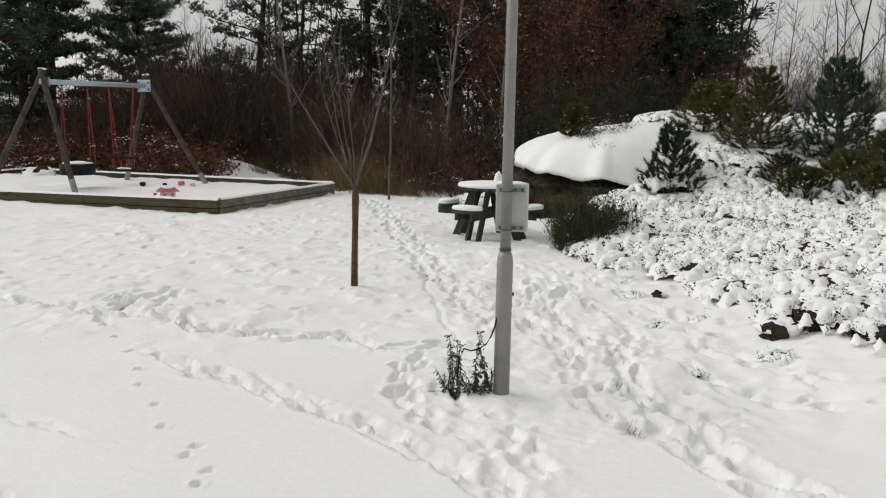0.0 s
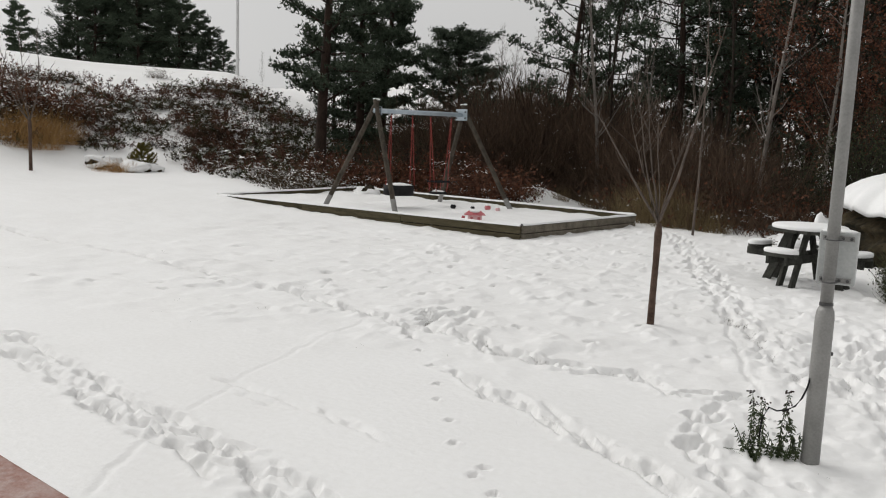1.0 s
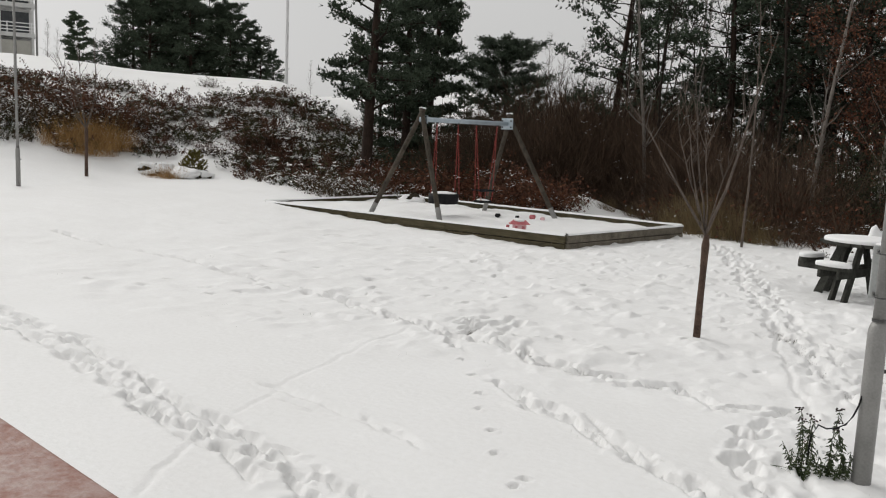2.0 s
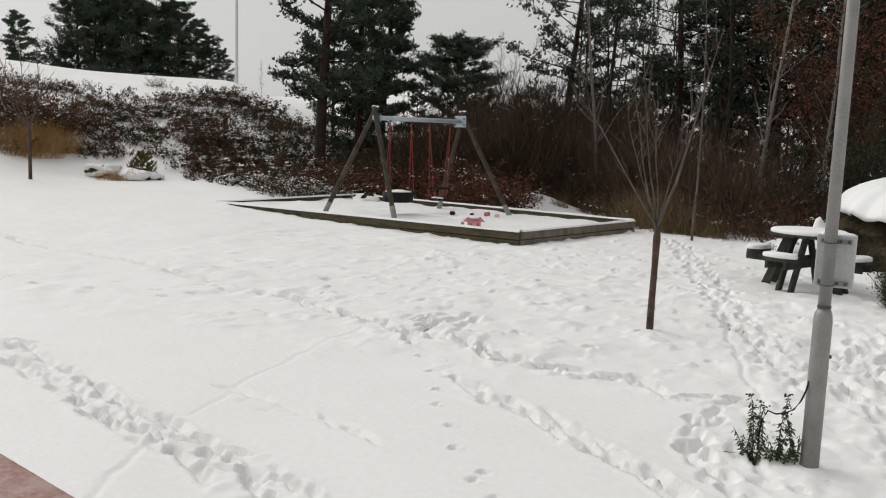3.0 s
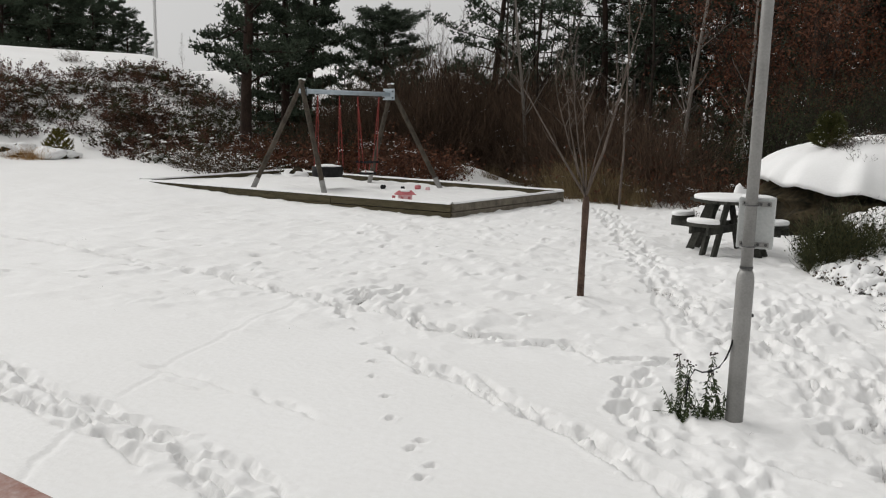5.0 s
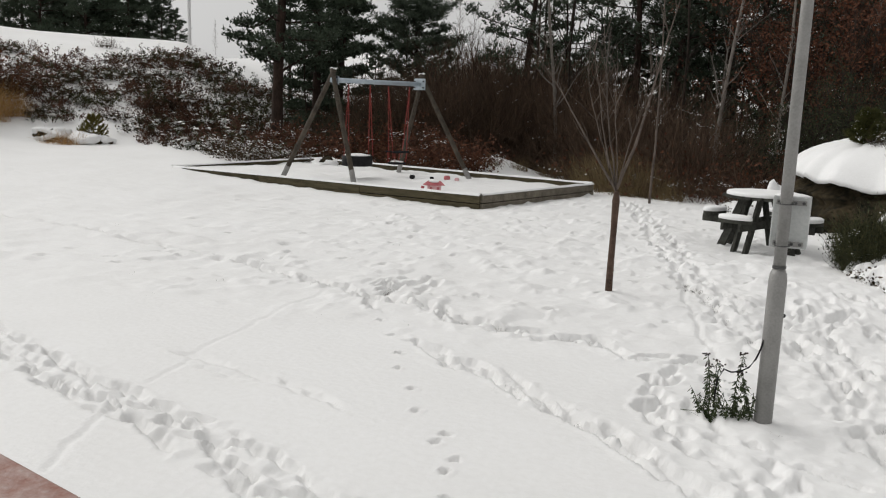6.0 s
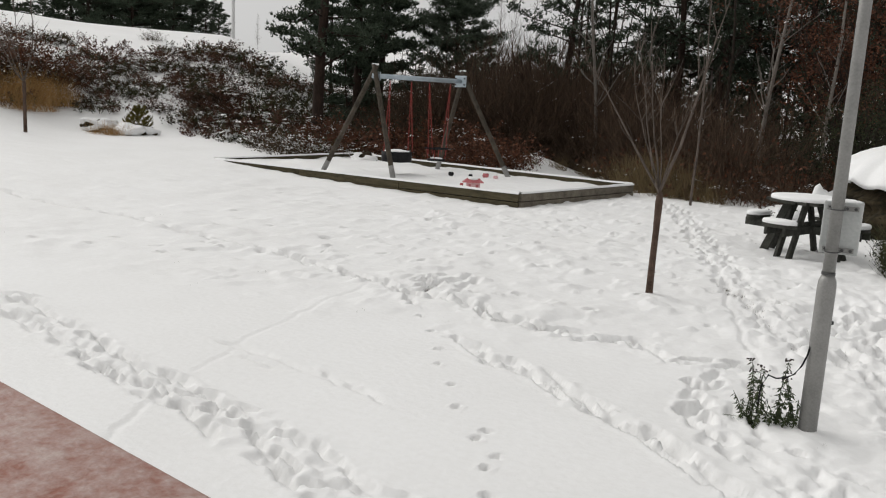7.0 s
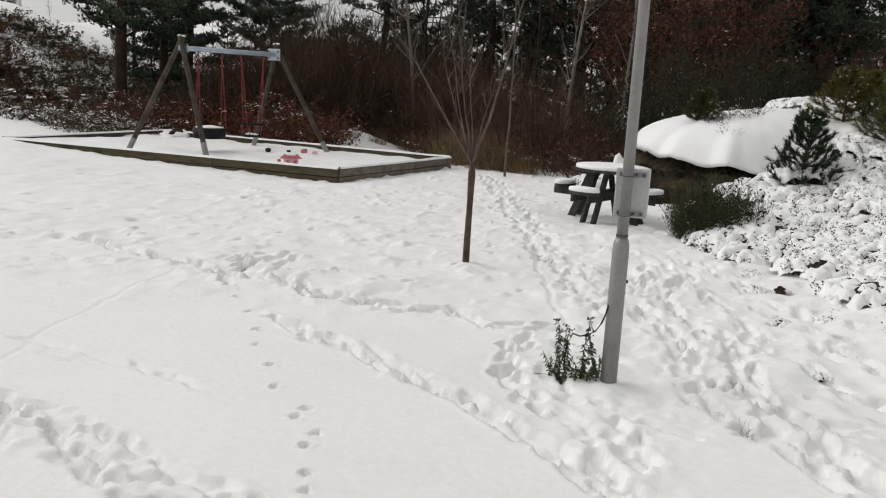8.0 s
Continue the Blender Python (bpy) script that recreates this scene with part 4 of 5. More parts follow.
# ---- bushes ----
def bush_shapes(seed, stems, height_, spread, leaves=0, leaf_size=0.04, dust=0, dust_size=0.04, clumps=0, clump_r=0.1, width=0.012, twigs=5, upright=0.5, cluster=6, bend=0.22):
    rng = random.Random(seed)
    wood, green, white = Shape(), Shape(), Shape()
    tips = []
    for i in range(stems):
        a, r = rng.uniform(0, 2 * math.pi), math.sqrt(rng.random())
        p = Vector((math.cos(a) * r * spread * 0.6, math.sin(a) * r * spread * 0.6, -0.05))
        d = Vector((math.cos(a) * r, math.sin(a) * r, upright + 0.4 * rng.random()))
        path = wander(rng, p, d, height_ * rng.uniform(0.45, 1.1) * (1.1 - 0.35 * r), 4, bend, 0.03)
        wood.strip(path, width, rng)
        for _ in range(twigs):
            k = rng.randint(1, 4)
            tw = wander(rng, path[k], (path[k] - path[k - 1]).normalized() + Vector((rng.uniform(-0.9, 0.9), rng.uniform(-0.9, 0.9), rng.uniform(-0.2, 0.6))), height_ * rng.uniform(0.12, 0.3), 2, 0.25)
            wood.strip(tw, width * 0.6, rng)
            tips.append(tw[-1])
        tips.append(path[-1])
    for _ in range(leaves):
        leaf(green, rng.choice(tips) + Vector((rng.gauss(0, 0.05), rng.gauss(0, 0.05), rng.gauss(0, 0.05))) * height_ ** 0.5, leaf_size * rng.uniform(0.6, 1.3), rng)
    seats = [rng.choice(tips) for _ in range(max(1, dust // cluster))]
    for _ in range(dust):
        flake(white, rng.choice(seats) + Vector((rng.gauss(0, 0.06), rng.gauss(0, 0.06), rng.gauss(0.01, 0.03))) * height_ ** 0.5, dust_size * rng.uniform(0.4, 1.3), rng)
    for _ in range(clumps):
        q = rng.choice(tips)
        lump(white, q + Vector((0, 0, 0.015)), (clump_r * rng.uniform(0.5, 1.8), clump_r * rng.uniform(0.5, 1.5), clump_r * rng.uniform(0.35, 0.8)), rng, 9, 6, 0.5)
    return wood, green, white


def quilt(s, seed, radius, base, lift, grain=7.0, gaps=0.40, n=26):
    """Snow lying on a low bush: rounded lumps that run together, with gaps between them."""
    off = seed * 13.7
    verts, keep = [], {}
    for i in range(n + 1):
        for j in range(n + 1):
            x, y = (2 * i / n - 1) * radius, (2 * j / n - 1) * radius
            q = math.hypot(x, y) / radius
            m = 0.5 + 0.5 * noise.noise(Vector((x * grain, y * grain, off))) + 0.22 * noise.noise(Vector((x * grain * 2.3, y * grain * 2.3, off + 5)))
            m -= gaps + 2.5 * max(0.0, q - 0.82) ** 1.3
            dome = base * max(0.0, 1 - q * q) ** 0.6
            up = max(0.0, min(1.0, m / 0.18))
            z = dome + lift * math.sin(up * math.pi / 2) - 0.02 * (m <= 0.02) + 0.02 * noise.noise(Vector((x * 17, y * 17, off)))
            verts.append((m, (x, y, z)))
    for i in range(n):
        for j in range(n):
            ids = (i * (n + 1) + j, (i + 1) * (n + 1) + j, (i + 1) * (n + 1) + j + 1, i * (n + 1) + j + 1)
            if max(verts[k][0] for k in ids) > 0.0:
                f = []
                for k in ids:
                    if k not in keep:
                        keep[k] = len(s.v)
                        s.v.append(verts[k][1])
                    f.append(keep[k])
                s.f.append(tuple(f))


def bush(seed, name, label, category, group, material, leaf_mat, **kw):
    t = thing(name, pose(0, 0, 0), label, category, group)
    blanket = kw.pop("blanket", None)
    wood, green, white = bush_shapes(seed, **kw)
    if blanket:
        quilt(white, seed, *blanket)
        # dark sheet for the inner heather and the painted shade in the snow's gaps
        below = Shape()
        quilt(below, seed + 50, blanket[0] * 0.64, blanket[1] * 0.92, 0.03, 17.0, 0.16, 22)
        tagged(part("shaded_undergrowth", below, SHADED_HEATHER, t), kind="stuff")
    tagged(part("branchwork", wood, material, t), kind="stuff")
    if green.f:
        tagged(part("foliage", green, leaf_mat, t), kind="stuff")
    if white.f:
        tagged(part("snow_dusting", white, SNOW_CAP, t, smooth=True), kind="stuff")
    return t


def spread_stuff(name, label, category, variants, spots):
    """One joined mesh of many small plants: variants of (shape, material) triples, spots of (x, y, turn, size)."""
    mats, verts, faces, index, base = [], [], [], [], 0
    data = []
    for trio in variants:
        rows_ = []
        for s, m in trio:
            if s.f:
                if m not in mats:
                    mats.append(m)
                rows_.append((np.array(s.v), np.array(s.f), mats.index(m)))
        data.append(rows_)
    for k, (x, y, turn, size) in enumerate(spots):
        c, n, z = math.cos(radians(turn)) * size, math.sin(radians(turn)) * size, ground_z(x, y) - 0.03
        for vv, ff, mi in data[k % len(data)]:
            verts.append(np.stack([vv[:, 0] * c - vv[:, 1] * n + x, vv[:, 0] * n + vv[:, 1] * c + y, vv[:, 2] * size + z], -1))
            faces.append(ff + base)
            index.append(np.full(len(ff), mi, dtype=np.int32))
            base += len(vv)
    V, F, I = np.concatenate(verts), np.concatenate(faces), np.concatenate(index)
    me = bpy.data.meshes.new(name)
    me.vertices.add(len(V))
    me.vertices.foreach_set("co", V.astype(np.float32).ravel())
    me.loops.add(F.size)
    me.loops.foreach_set("vertex_index", F.astype(np.int32).ravel())
    me.polygons.add(len(F))
    me.polygons.foreach_set("loop_start", np.arange(0, F.size, 4, dtype=np.int32))
    for m in mats:
        me.materials.append(m)
    me.polygons.foreach_set("material_index", I)
    me.update()
    me.validate()
    return tagged(new(name, me), label, category, kind="stuff")


rng = random.Random(77)
# heather and low shrubs on the hillside
kinds = []
for i in range(6):
    lm = (HEATHER, HEATHER_GREEN, HEATHER_RED, HEATHER, HEATHER_GREEN, HEATHER_RED)[i]
    w, g, s = bush_shapes(300 + i, stems=24, height_=(0.5, 0.45, 0.75, 0.4, 0.6, 0.5)[i], spread=0.95, leaves=430, leaf_size=0.07, dust=(40, 170, 30, 330, 130, 16)[i], dust_size=0.12, width=0.022, twigs=4, upright=0.4, cluster=14)
    kinds.append(((w, HEATHER), (g, lm), (s, SNOW_CAP)))
rows = []
while len(rows) < 760:
    az = rng.uniform(22, 60)
    wave = 3.2 * float(fbm(np.array(az * 0.5), np.array(3.0), 3, 95))
    top = np.interp(az, [22, 30, 34, 38, 43, 46, 50, 60], [30, 36.0, 35.0, 35.0, 33.0, 35.0, 36.0, 36.0]) + wave
    foot = np.interp(az, [22, 28, 34, 40, 46, 52, 60], [21.8, 22, 22.4, 23.4, 24.8, 25.2, 24])
    d = rng.uniform(foot, top)
    gap = float(fbm(np.array(az * 0.55), np.array(d * 0.5), 3, 91))
    if gap > np.interp(az, [22, 34, 40, 46, 60], [0.20, 0.17, 0.08, 0.02, 0.02]):
        continue
    rows.append((az, d, rng.uniform(0, 360), rng.uniform(0.4, 1.2) * (1.05 if az < 38 else 0.8)))
spread_stuff("hillside_heather", "dark brown heather and low shrubs dusted with snow on the hillside", "heather", kinds, az_spots(rows))
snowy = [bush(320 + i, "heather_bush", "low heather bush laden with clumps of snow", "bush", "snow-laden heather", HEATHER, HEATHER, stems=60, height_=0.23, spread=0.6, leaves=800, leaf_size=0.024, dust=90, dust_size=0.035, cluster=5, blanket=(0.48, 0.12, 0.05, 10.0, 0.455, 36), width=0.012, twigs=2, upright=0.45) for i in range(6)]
rows = [[] for _ in snowy]
tries = 0
while sum(len(r) for r in rows) < 310 and tries < 8000:
    tries += 1
    x, y = rng.uniform(2.2, 7.6), rng.uniform(4.8, 13.4)
    if x < 2.35 + 0.10 * abs(y - 9.0) + 0.5 * math.sin(y * 3.1) ** 2 * (y < 8.5) or rng.random() < 0.75 * (y < 6.6):
        continue
    if (x - 3.05) ** 2 / 3.6 + (y - 14.4) ** 2 / 4.0 < 1 or (x < 3.9 and y > 12.6):
        continue
    rows[rng.randrange(6)].append((x, y, rng.uniform(0, 360), rng.uniform(0.6, 1.15)))
rows[0] += [(2.1, 9.4, 0, 1.4), (2.5, 9.7, 70, 1.5), (2.7, 9.1, 140, 1.2), (2.25, 10.1, 200, 1.7), (2.1, 8.85, 30, 1.0), (2.6, 10.6, 300, 1.6), (2.2, 9.75, 110, 1.6), (*polar(-15.0, 16.4), 90, 1.3), (*polar(-16.0, 16.0), 20, 1.3), (*polar(-2.8, 15.3), 0, 1.3)]
rows[1] += [(rng.uniform(1.7, 2.7), rng.uniform(5.0, 8.6), rng.uniform(0, 360), rng.uniform(0.16, 0.34)) for _ in range(18)]
for o, r in zip(snowy, rows):
    scatter(o, r)
frosted = bush(331, "frosted_bush", "grey-brown bush covered with fine snow by the sandpit", "bush", "frosted bushes behind the sandpit", HEATHER, HEATHER, stems=90, height_=0.75, spread=0.7, leaves=500, leaf_size=0.05, dust=520, dust_size=0.06, cluster=8, width=0.014, twigs=6, upright=0.5)
scatter(frosted, az_spots([(32.3, 20.6, 0, 1.0), (31.2, 20.9, 100, 0.85), (28.4, 21.3, 200, 0.7), (33.6, 21.6, 40, 0.7), (50.6, 26.5, 10, 1.4), (49.4, 27.4, 80, 1.6), (47.9, 27.6, 160, 1.6), (46.2, 27.8, 220, 1.4), (51.8, 27.2, 300, 1.6), (53.0, 26.8, 20, 1.5), (40.6, 37.5, 10, 0.7)]))
# evergreen bushes beside the boulder and the path
broom = bush(340, "evergreen_bush", "dark olive evergreen bush at the foot of the bank", "bush", "evergreen bushes by the bank", HEATHER_GREEN, DEEP_GREEN, stems=560, height_=0.58, spread=0.36, leaves=1200, leaf_size=0.03, dust=16, dust_size=0.03, width=0.009, twigs=7, upright=1.6)
scatter(broom, [(1.62, 9.75, 0, 0.75), (1.75, 9.9, 80, 1.05), (1.9, 10.15, 160, 1.3)])
green = bush(345, "evergreen_bush", "tall dark green evergreen bush behind the boulder", "bush", "evergreens behind the boulder", BARK_DARK, DEEP_GREEN, stems=110, height_=2.4, spread=1.3, leaves=4600, leaf_size=0.06, dust=8, dust_size=0.06, width=0.02, twigs=6, upright=0.8)
scatter(green, az_spots([(-5.8, 18.2, 0, 0.8), (-7.8, 18.8, 90, 0.85), (-3.4, 20.5, 200, 0.6), (-9.8, 19.6, 30, 0.7), (24.2, 23.5, 60, 0.7), (-13.0, 21, 140, 0.7)]))
# red-leaved bushes behind the swing, red-brown trees at the wood's edge
red = bush(350, "leafy_bush", "red-brown bush with withered leaves and some snow", "bush", "red-brown bushes by the sandpit", TWIG, LEAF_RED, stems=80, height_=1.15, spread=0.9, leaves=2600, leaf_size=0.06, dust=200, dust_size=0.07, width=0.016, twigs=5, upright=0.45)
scatter(red, az_spots([(19.3, 20.4, 0, 1.0), (18.3, 20.5, 60, 1.15), (17.3, 20.7, 130, 0.95), (21.4, 21.8, 200, 1.2), (23.2, 22.0, 280, 1.2), (25.4, 22.3, 20, 1.1), (27.6, 22.6, 100, 1.0), (29.4, 22.6, 190, 0.9), (49.0, 27.8, 0, 1.25), (47.6, 27.7, 90, 1.4), (46.4, 27.6, 150, 1.0), (50.6, 28.6, 40, 1.2), (49.3, 56, 10, 0.6), (49.9, 56, 100, 0.7), (50.5, 56, 190, 0.6)]))
tall_red = bush(355, "leafy_tree", "tall beech shrub with withered red-brown leaves", "tree", "red-brown trees by the wood", BARK_DARK, LEAF_RED, stems=46, height_=6.2, spread=1.5, leaves=12000, leaf_size=0.075, dust=120, dust_size=0.09, width=0.04, twigs=12, upright=2.1)
scatter(tall_red, az_spots([(-6.3, 22.5, 0, 1.0), (-8.8, 23.5, 110, 1.0), (-18.2, 25, 10, 0.42), (-19.6, 24, 100, 0.4)]))


# bare brown thicket of the wood
thick = [bush(360 + i, "thicket", "dense bare brown thicket of thin stems", "thicket", "thickets of the wood", TWIG, None, stems=110, height_=3.4, spread=1.8, dust=14, dust_size=0.07, cluster=4, width=0.022, twigs=15, upright=0.8, bend=0.42) for i in range(4)]
rows = [[] for _ in thick]
for k in range(165):
    az = rng.uniform(-21, 30) if k % 3 else rng.uniform(8, 23)
    edge = np.interp(az, [-21, -12, -5, 3, 7, 10, 20, 30], [24, 21, 18.5, 18.0, 21.5, 26.0, 26.0, 25])
    d = edge + 13 * rng.random() ** 1.5
    tall = np.interp(az, [-21, -14, -6, -3, 4, 10, 17, 20, 23, 30], [0.3, 0.3, 0.3, 0.55, 0.75, 1.12, 1.2, 0.9, 0.7, 0.4])
    rows[rng.randrange(4)].append((az, d, rng.uniform(0, 360), tall * rng.uniform(0.75, 1.12)))
for o, r in zip(thick, rows):
    scatter(o, az_spots(r))
low = bush(370, "underbrush", "low brown underbrush along the wood's edge", "underbrush", "underbrush of the wood", TWIG, LEAF_RED, stems=56, height_=0.9, spread=0.9, leaves=60, leaf_size=0.07, dust=14, dust_size=0.06, width=0.018, twigs=4, upright=0.8)
rows = []
for k in range(70):
    az = rng.uniform(-6, 9.5)
    edge = np.interp(az, [-6, -3, 1, 4, 8, 12, 16], [17, 15.6, 16.2, 16.6, 19.5, 21.5, 22])
    rows.append((az, edge + 3.0 * rng.random(), rng.uniform(0, 360), rng.uniform(0.6, 1.2)))
scatter(low, az_spots(rows))


# ---- bare trees ----
def branch(s, rng, p, d, length, r, level, sides, fine):
    n = 5 if level else 3
    path = wander(rng, p, d, length, n, 0.16, 0.05)
    if r > 0.012:
        s.tube(path, [max(0.003, r * (1 - 0.75 * i / n)) for i in range(n + 1)], sides, False)
    else:
        s.strip(path, max(0.006, r * 1.8) * fine, rng)
    if level == 0:
        return
    for i in range(rng.randint(5, 8)):
        u = rng.uniform(0.25, 1.0)
        k = min(n - 1, int(u * n))
        q = path[k].lerp(path[k + 1], u * n - k)
        base = (path[k + 1] - path[k]).normalized()
        side = base.orthogonal().normalized()
        side = (Matrix.Rotation(rng.uniform(0, 2 * math.pi), 3, base) @ side)
        branch(s, rng, q, base * 0.9 + side * rng.uniform(0.4, 0.8), length * rng.uniform(0.28, 0.5) * (1.15 - 0.4 * u), r * 0.5 * (1.1 - 0.5 * u), level - 1, 4, fine)


def bare_tree(seed, h, r, material, label, group, fine=1.0, level=3):
    rng = random.Random(seed)
    t = thing("bare_tree", pose(0, 0, 0), label, "bare tree", group)
    s = Shape()
    branch(s, rng, (0, 0, -0.2), (rng.uniform(-0.05, 0.05), rng.uniform(-0.05, 0.05), 1), h, r, level, 7, fine)
    part("trunk", s, material, t, smooth=True)
    return t


def slender_tree(seed, h, r, material, label, group, side=20, reach=1.0):
    """A straight thin trunk with short rising side branches."""
    rng = random.Random(seed)
    t = thing("bare_tree", pose(0, 0, 0), label, "bare tree", group)
    s = Shape()
    n = 14
    path = wander(rng, (0, 0, -0.2), (0, 0, 1), h, n, 0.05, 0.03)
    s.tube(path, [r * (1 - 0.8 * i / n) for i in range(n + 1)], 7)
    for _ in range(side):
        u = rng.uniform(0.22, 0.98)
        k = min(n - 1, int(u * n))
        q, a = path[k].lerp(path[k + 1], u * n - k), rng.uniform(0, 6.3)
        br = wander(rng, q, (math.cos(a), math.sin(a), rng.uniform(0.5, 1.4)), reach * rng.uniform(0.4, 1.2) * (1.3 - u), 5, 0.2, 0.06)
        s.tube(br, [0.3 * r * (1.2 - u) * (1 - 0.17 * m) + 0.003 for m in range(6)], 4, False)
        for _ in range(4):
            m = rng.randint(1, 4)
            s.strip(wander(rng, br[m], (br[m + 1] - br[m]).normalized() + Vector((rng.uniform(-0.7, 0.7), rng.uniform(-0.7, 0.7), 0.2)), reach * rng.uniform(0.15, 0.45), 3, 0.25), 0.012, rng)
    part("trunk", s, material, t, smooth=True)
    return t


sapling = slender_tree(421, 4.6, 0.026, BARK_LIMB, "thin straight leafless sapling at the wood's edge", "bare trees of the wood", 9, 0.5)
scatter(sapling, az_spots([(3.95, 15.6, 0, 1.0)]))
trees = [
    slender_tree(401, 9.0, 0.06, BARK_GREY, "slender grey leafless tree in the wood", "bare trees of the wood", 26, 1.3),
    slender_tree(402, 9.0, 0.075, BARK_DARK, "dark slender leafless tree in the wood", "bare trees of the wood", 30, 1.5),
    slender_tree(403, 8.0, 0.05, BARK_GREY, "thin pale leafless tree in the wood", "bare trees of the wood", 24, 1.2),
    bare_tree(404, 8.5, 0.06, BARK_DARK, "dark branching leafless tree in the wood", "bare trees of the wood", 1.5),
]
rows = [[] for _ in trees]
rows[0] += [(0.0, 21.5, 0, 1.0)]
rows[3] += [(-26.4, 29, 30, 0.85), (-24.9, 32, 200, 0.8), (-28.5, 31, 120, 0.85)]
for k in range(66):
    az = -20 + 33 * rng.random() if k > 13 else rng.uniform(13, 28)
    edge = np.interp(az, [-20, -5, 3, 8, 12, 20, 29], [26, 21, 20, 22, 25, 27, 28])
    rows[rng.randrange(4)].append((az, edge + 18 * rng.random(), rng.uniform(0, 360), rng.uniform(0.75, 1.15) * (0.48 if az > 12.5 else 1.0)))
for o, r in zip(trees, rows):
    scatter(o, az_spots(r))
birch = slender_tree(411, 8.0, 0.036, BARK_LIMB, "bare birch with fine twigs beyond the bank", "birches beyond the bank", 60, 1.5)
scatter(birch, az_spots([(-22.6, 34, 0, 0.9), (-24.3, 38, 70, 1.0), (-25.3, 33, 140, 0.95), (-27.6, 36, 210, 1.0), (-29.4, 34, 280, 1.0), (-21.4, 40, 40, 0.95), (-31.5, 36, 90, 1.0), (33.9, 62, 10, 0.35), (50.3, 60, 40, 0.45), (49.8, 61, 90, 0.4), (16.6, 52, 80, 0.75), (17.6, 55, 180, 0.8), (15.0, 54, 280, 0.8)]))


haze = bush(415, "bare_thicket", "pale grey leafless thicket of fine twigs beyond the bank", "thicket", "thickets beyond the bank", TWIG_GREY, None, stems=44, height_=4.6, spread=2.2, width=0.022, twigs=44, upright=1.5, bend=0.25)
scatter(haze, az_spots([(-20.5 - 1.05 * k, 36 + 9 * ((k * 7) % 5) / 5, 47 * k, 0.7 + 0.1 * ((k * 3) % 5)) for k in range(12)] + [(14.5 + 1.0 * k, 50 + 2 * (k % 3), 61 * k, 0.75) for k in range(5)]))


def young_tree(m, label, seed, size):
    rng = random.Random(seed)
    t = thing("young_tree", m, label, "young tree", "young planted trees on the lawn")
    s = Shape()
    s.tube([(0, 0, -0.1), (0.004, 0, 0.02), (0.006, 0.0, 0.3), (0.012, 0.0, 0.6), (0.014, 0, 0.86), (0.016, 0, 0.95)], [0.036, 0.034, 0.031, 0.029, 0.035, 0.022], 10)
    for z, a in ((0.2, 0.5), (0.45, 2.2), (0.66, 4.0), (0.8, 1.0)):
        s.tube([(0.008, 0, z), (0.008 + 0.035 * math.cos(a), 0.035 * math.sin(a), z + 0.012)], [0.009, 0.006], 6)
    part("trunk", s, BARK_YOUNG, t, "brown knotty trunk", True)
    fork = Vector((0.014, 0, 0.88))
    plan = [(-0.62, 0.1, 1.55, 0.014), (0.34, 0.05, 1.85, 0.016), (-0.34, 0.3, 1.5, 0.009), (-0.2, -0.25, 1.3, 0.008), (-0.05, 0.15, 1.7, 0.011), (-0.12, 0.05, 1.15, 0.007), (0.12, -0.2, 1.2, 0.007)]
    for x, y, length, r0 in plan:
        s = Shape()
        path = wander(rng, fork + Vector((0, 0, rng.uniform(-0.04, 0.12))), (x, y, 0.75), length, 9, 0.11, 0.05)
        s.tube(path, [r0 * (1 - 0.80 * i / 9) for i in range(10)], 6)
        for _ in range(9):
            k = rng.randint(3, 8)
            tw = wander(rng, path[k], (path[k + 1] - path[k]).normalized() + Vector((rng.uniform(-0.8, 0.8), rng.uniform(-0.8, 0.8), 0.15)), rng.uniform(0.15, 0.5), 4, 0.2, 0.05)
            s.tube(tw, [0.0038, 0.0032, 0.0026, 0.002, 0.0015], 4, False)
        part("limb", s, BARK_LIMB, t, "thin grey-brown ascending limb", True)
    return t


young_tree(pose(-0.825, 7.47, 0), "young leafless tree with a thin brown trunk in the lawn", 501, 1)
x, y = polar(48.25, 22.4)
young_tree(spot(x, y, 0, 70, 1.3), "small leafless tree by the dry grass", 502, 1)


# ---- grasses and the plant at the post ----
def grass_clump(seed, n, h, spread, material, name, label, group):
    rng = random.Random(seed)
    t = thing(name, pose(0, 0, 0), label, "dry grass", group)
    s = Shape()
    for i in range(n):
        a, r = rng.uniform(0, 2 * math.pi), spread * math.sqrt(rng.random())
        s.strip(wander(rng, (r * math.cos(a), r * math.sin(a), -0.03), (rng.uniform(-0.7, 0.7), rng.uniform(-0.7, 0.7), 1), h * rng.uniform(0.35, 1.1), 3, 0.28, -0.08), 0.012 * h ** 0.5, rng)
    tagged(part("grass", s, material, t), kind="stuff")
    return t


straw = grass_clump(601, 420, 0.7, 0.75, DRY_GRASS, "dry_grass", "clump of tall golden dry grass", "golden grass by the small tree")
scatter(straw, az_spots([(49.6, 25.6, 0, 0.9), (49.1, 25.8, 40, 1.2), (48.5, 25.7, 80, 1.1), (47.9, 25.9, 120, 1.3), (47.3, 25.8, 160, 1.0), (46.7, 26.0, 200, 1.0), (46.1, 26.0, 240, 0.7), (43.4, 23.6, 280, 0.7), (49.2, 26.6, 10, 1.2), (48.3, 26.6, 60, 1.3), (47.4, 26.7, 100, 1.1), (42.9, 23.5, 30, 0.5), (48.7, 25.1, 140, 0.7), (47.6, 25.2, 240, 0.8)]))
dull = grass_clump(602, 280, 0.9, 0.5, DULL_GRASS, "dry_grass", "thin clump of pale dry grass at the wood's edge", "dry grass at the wood's edge")
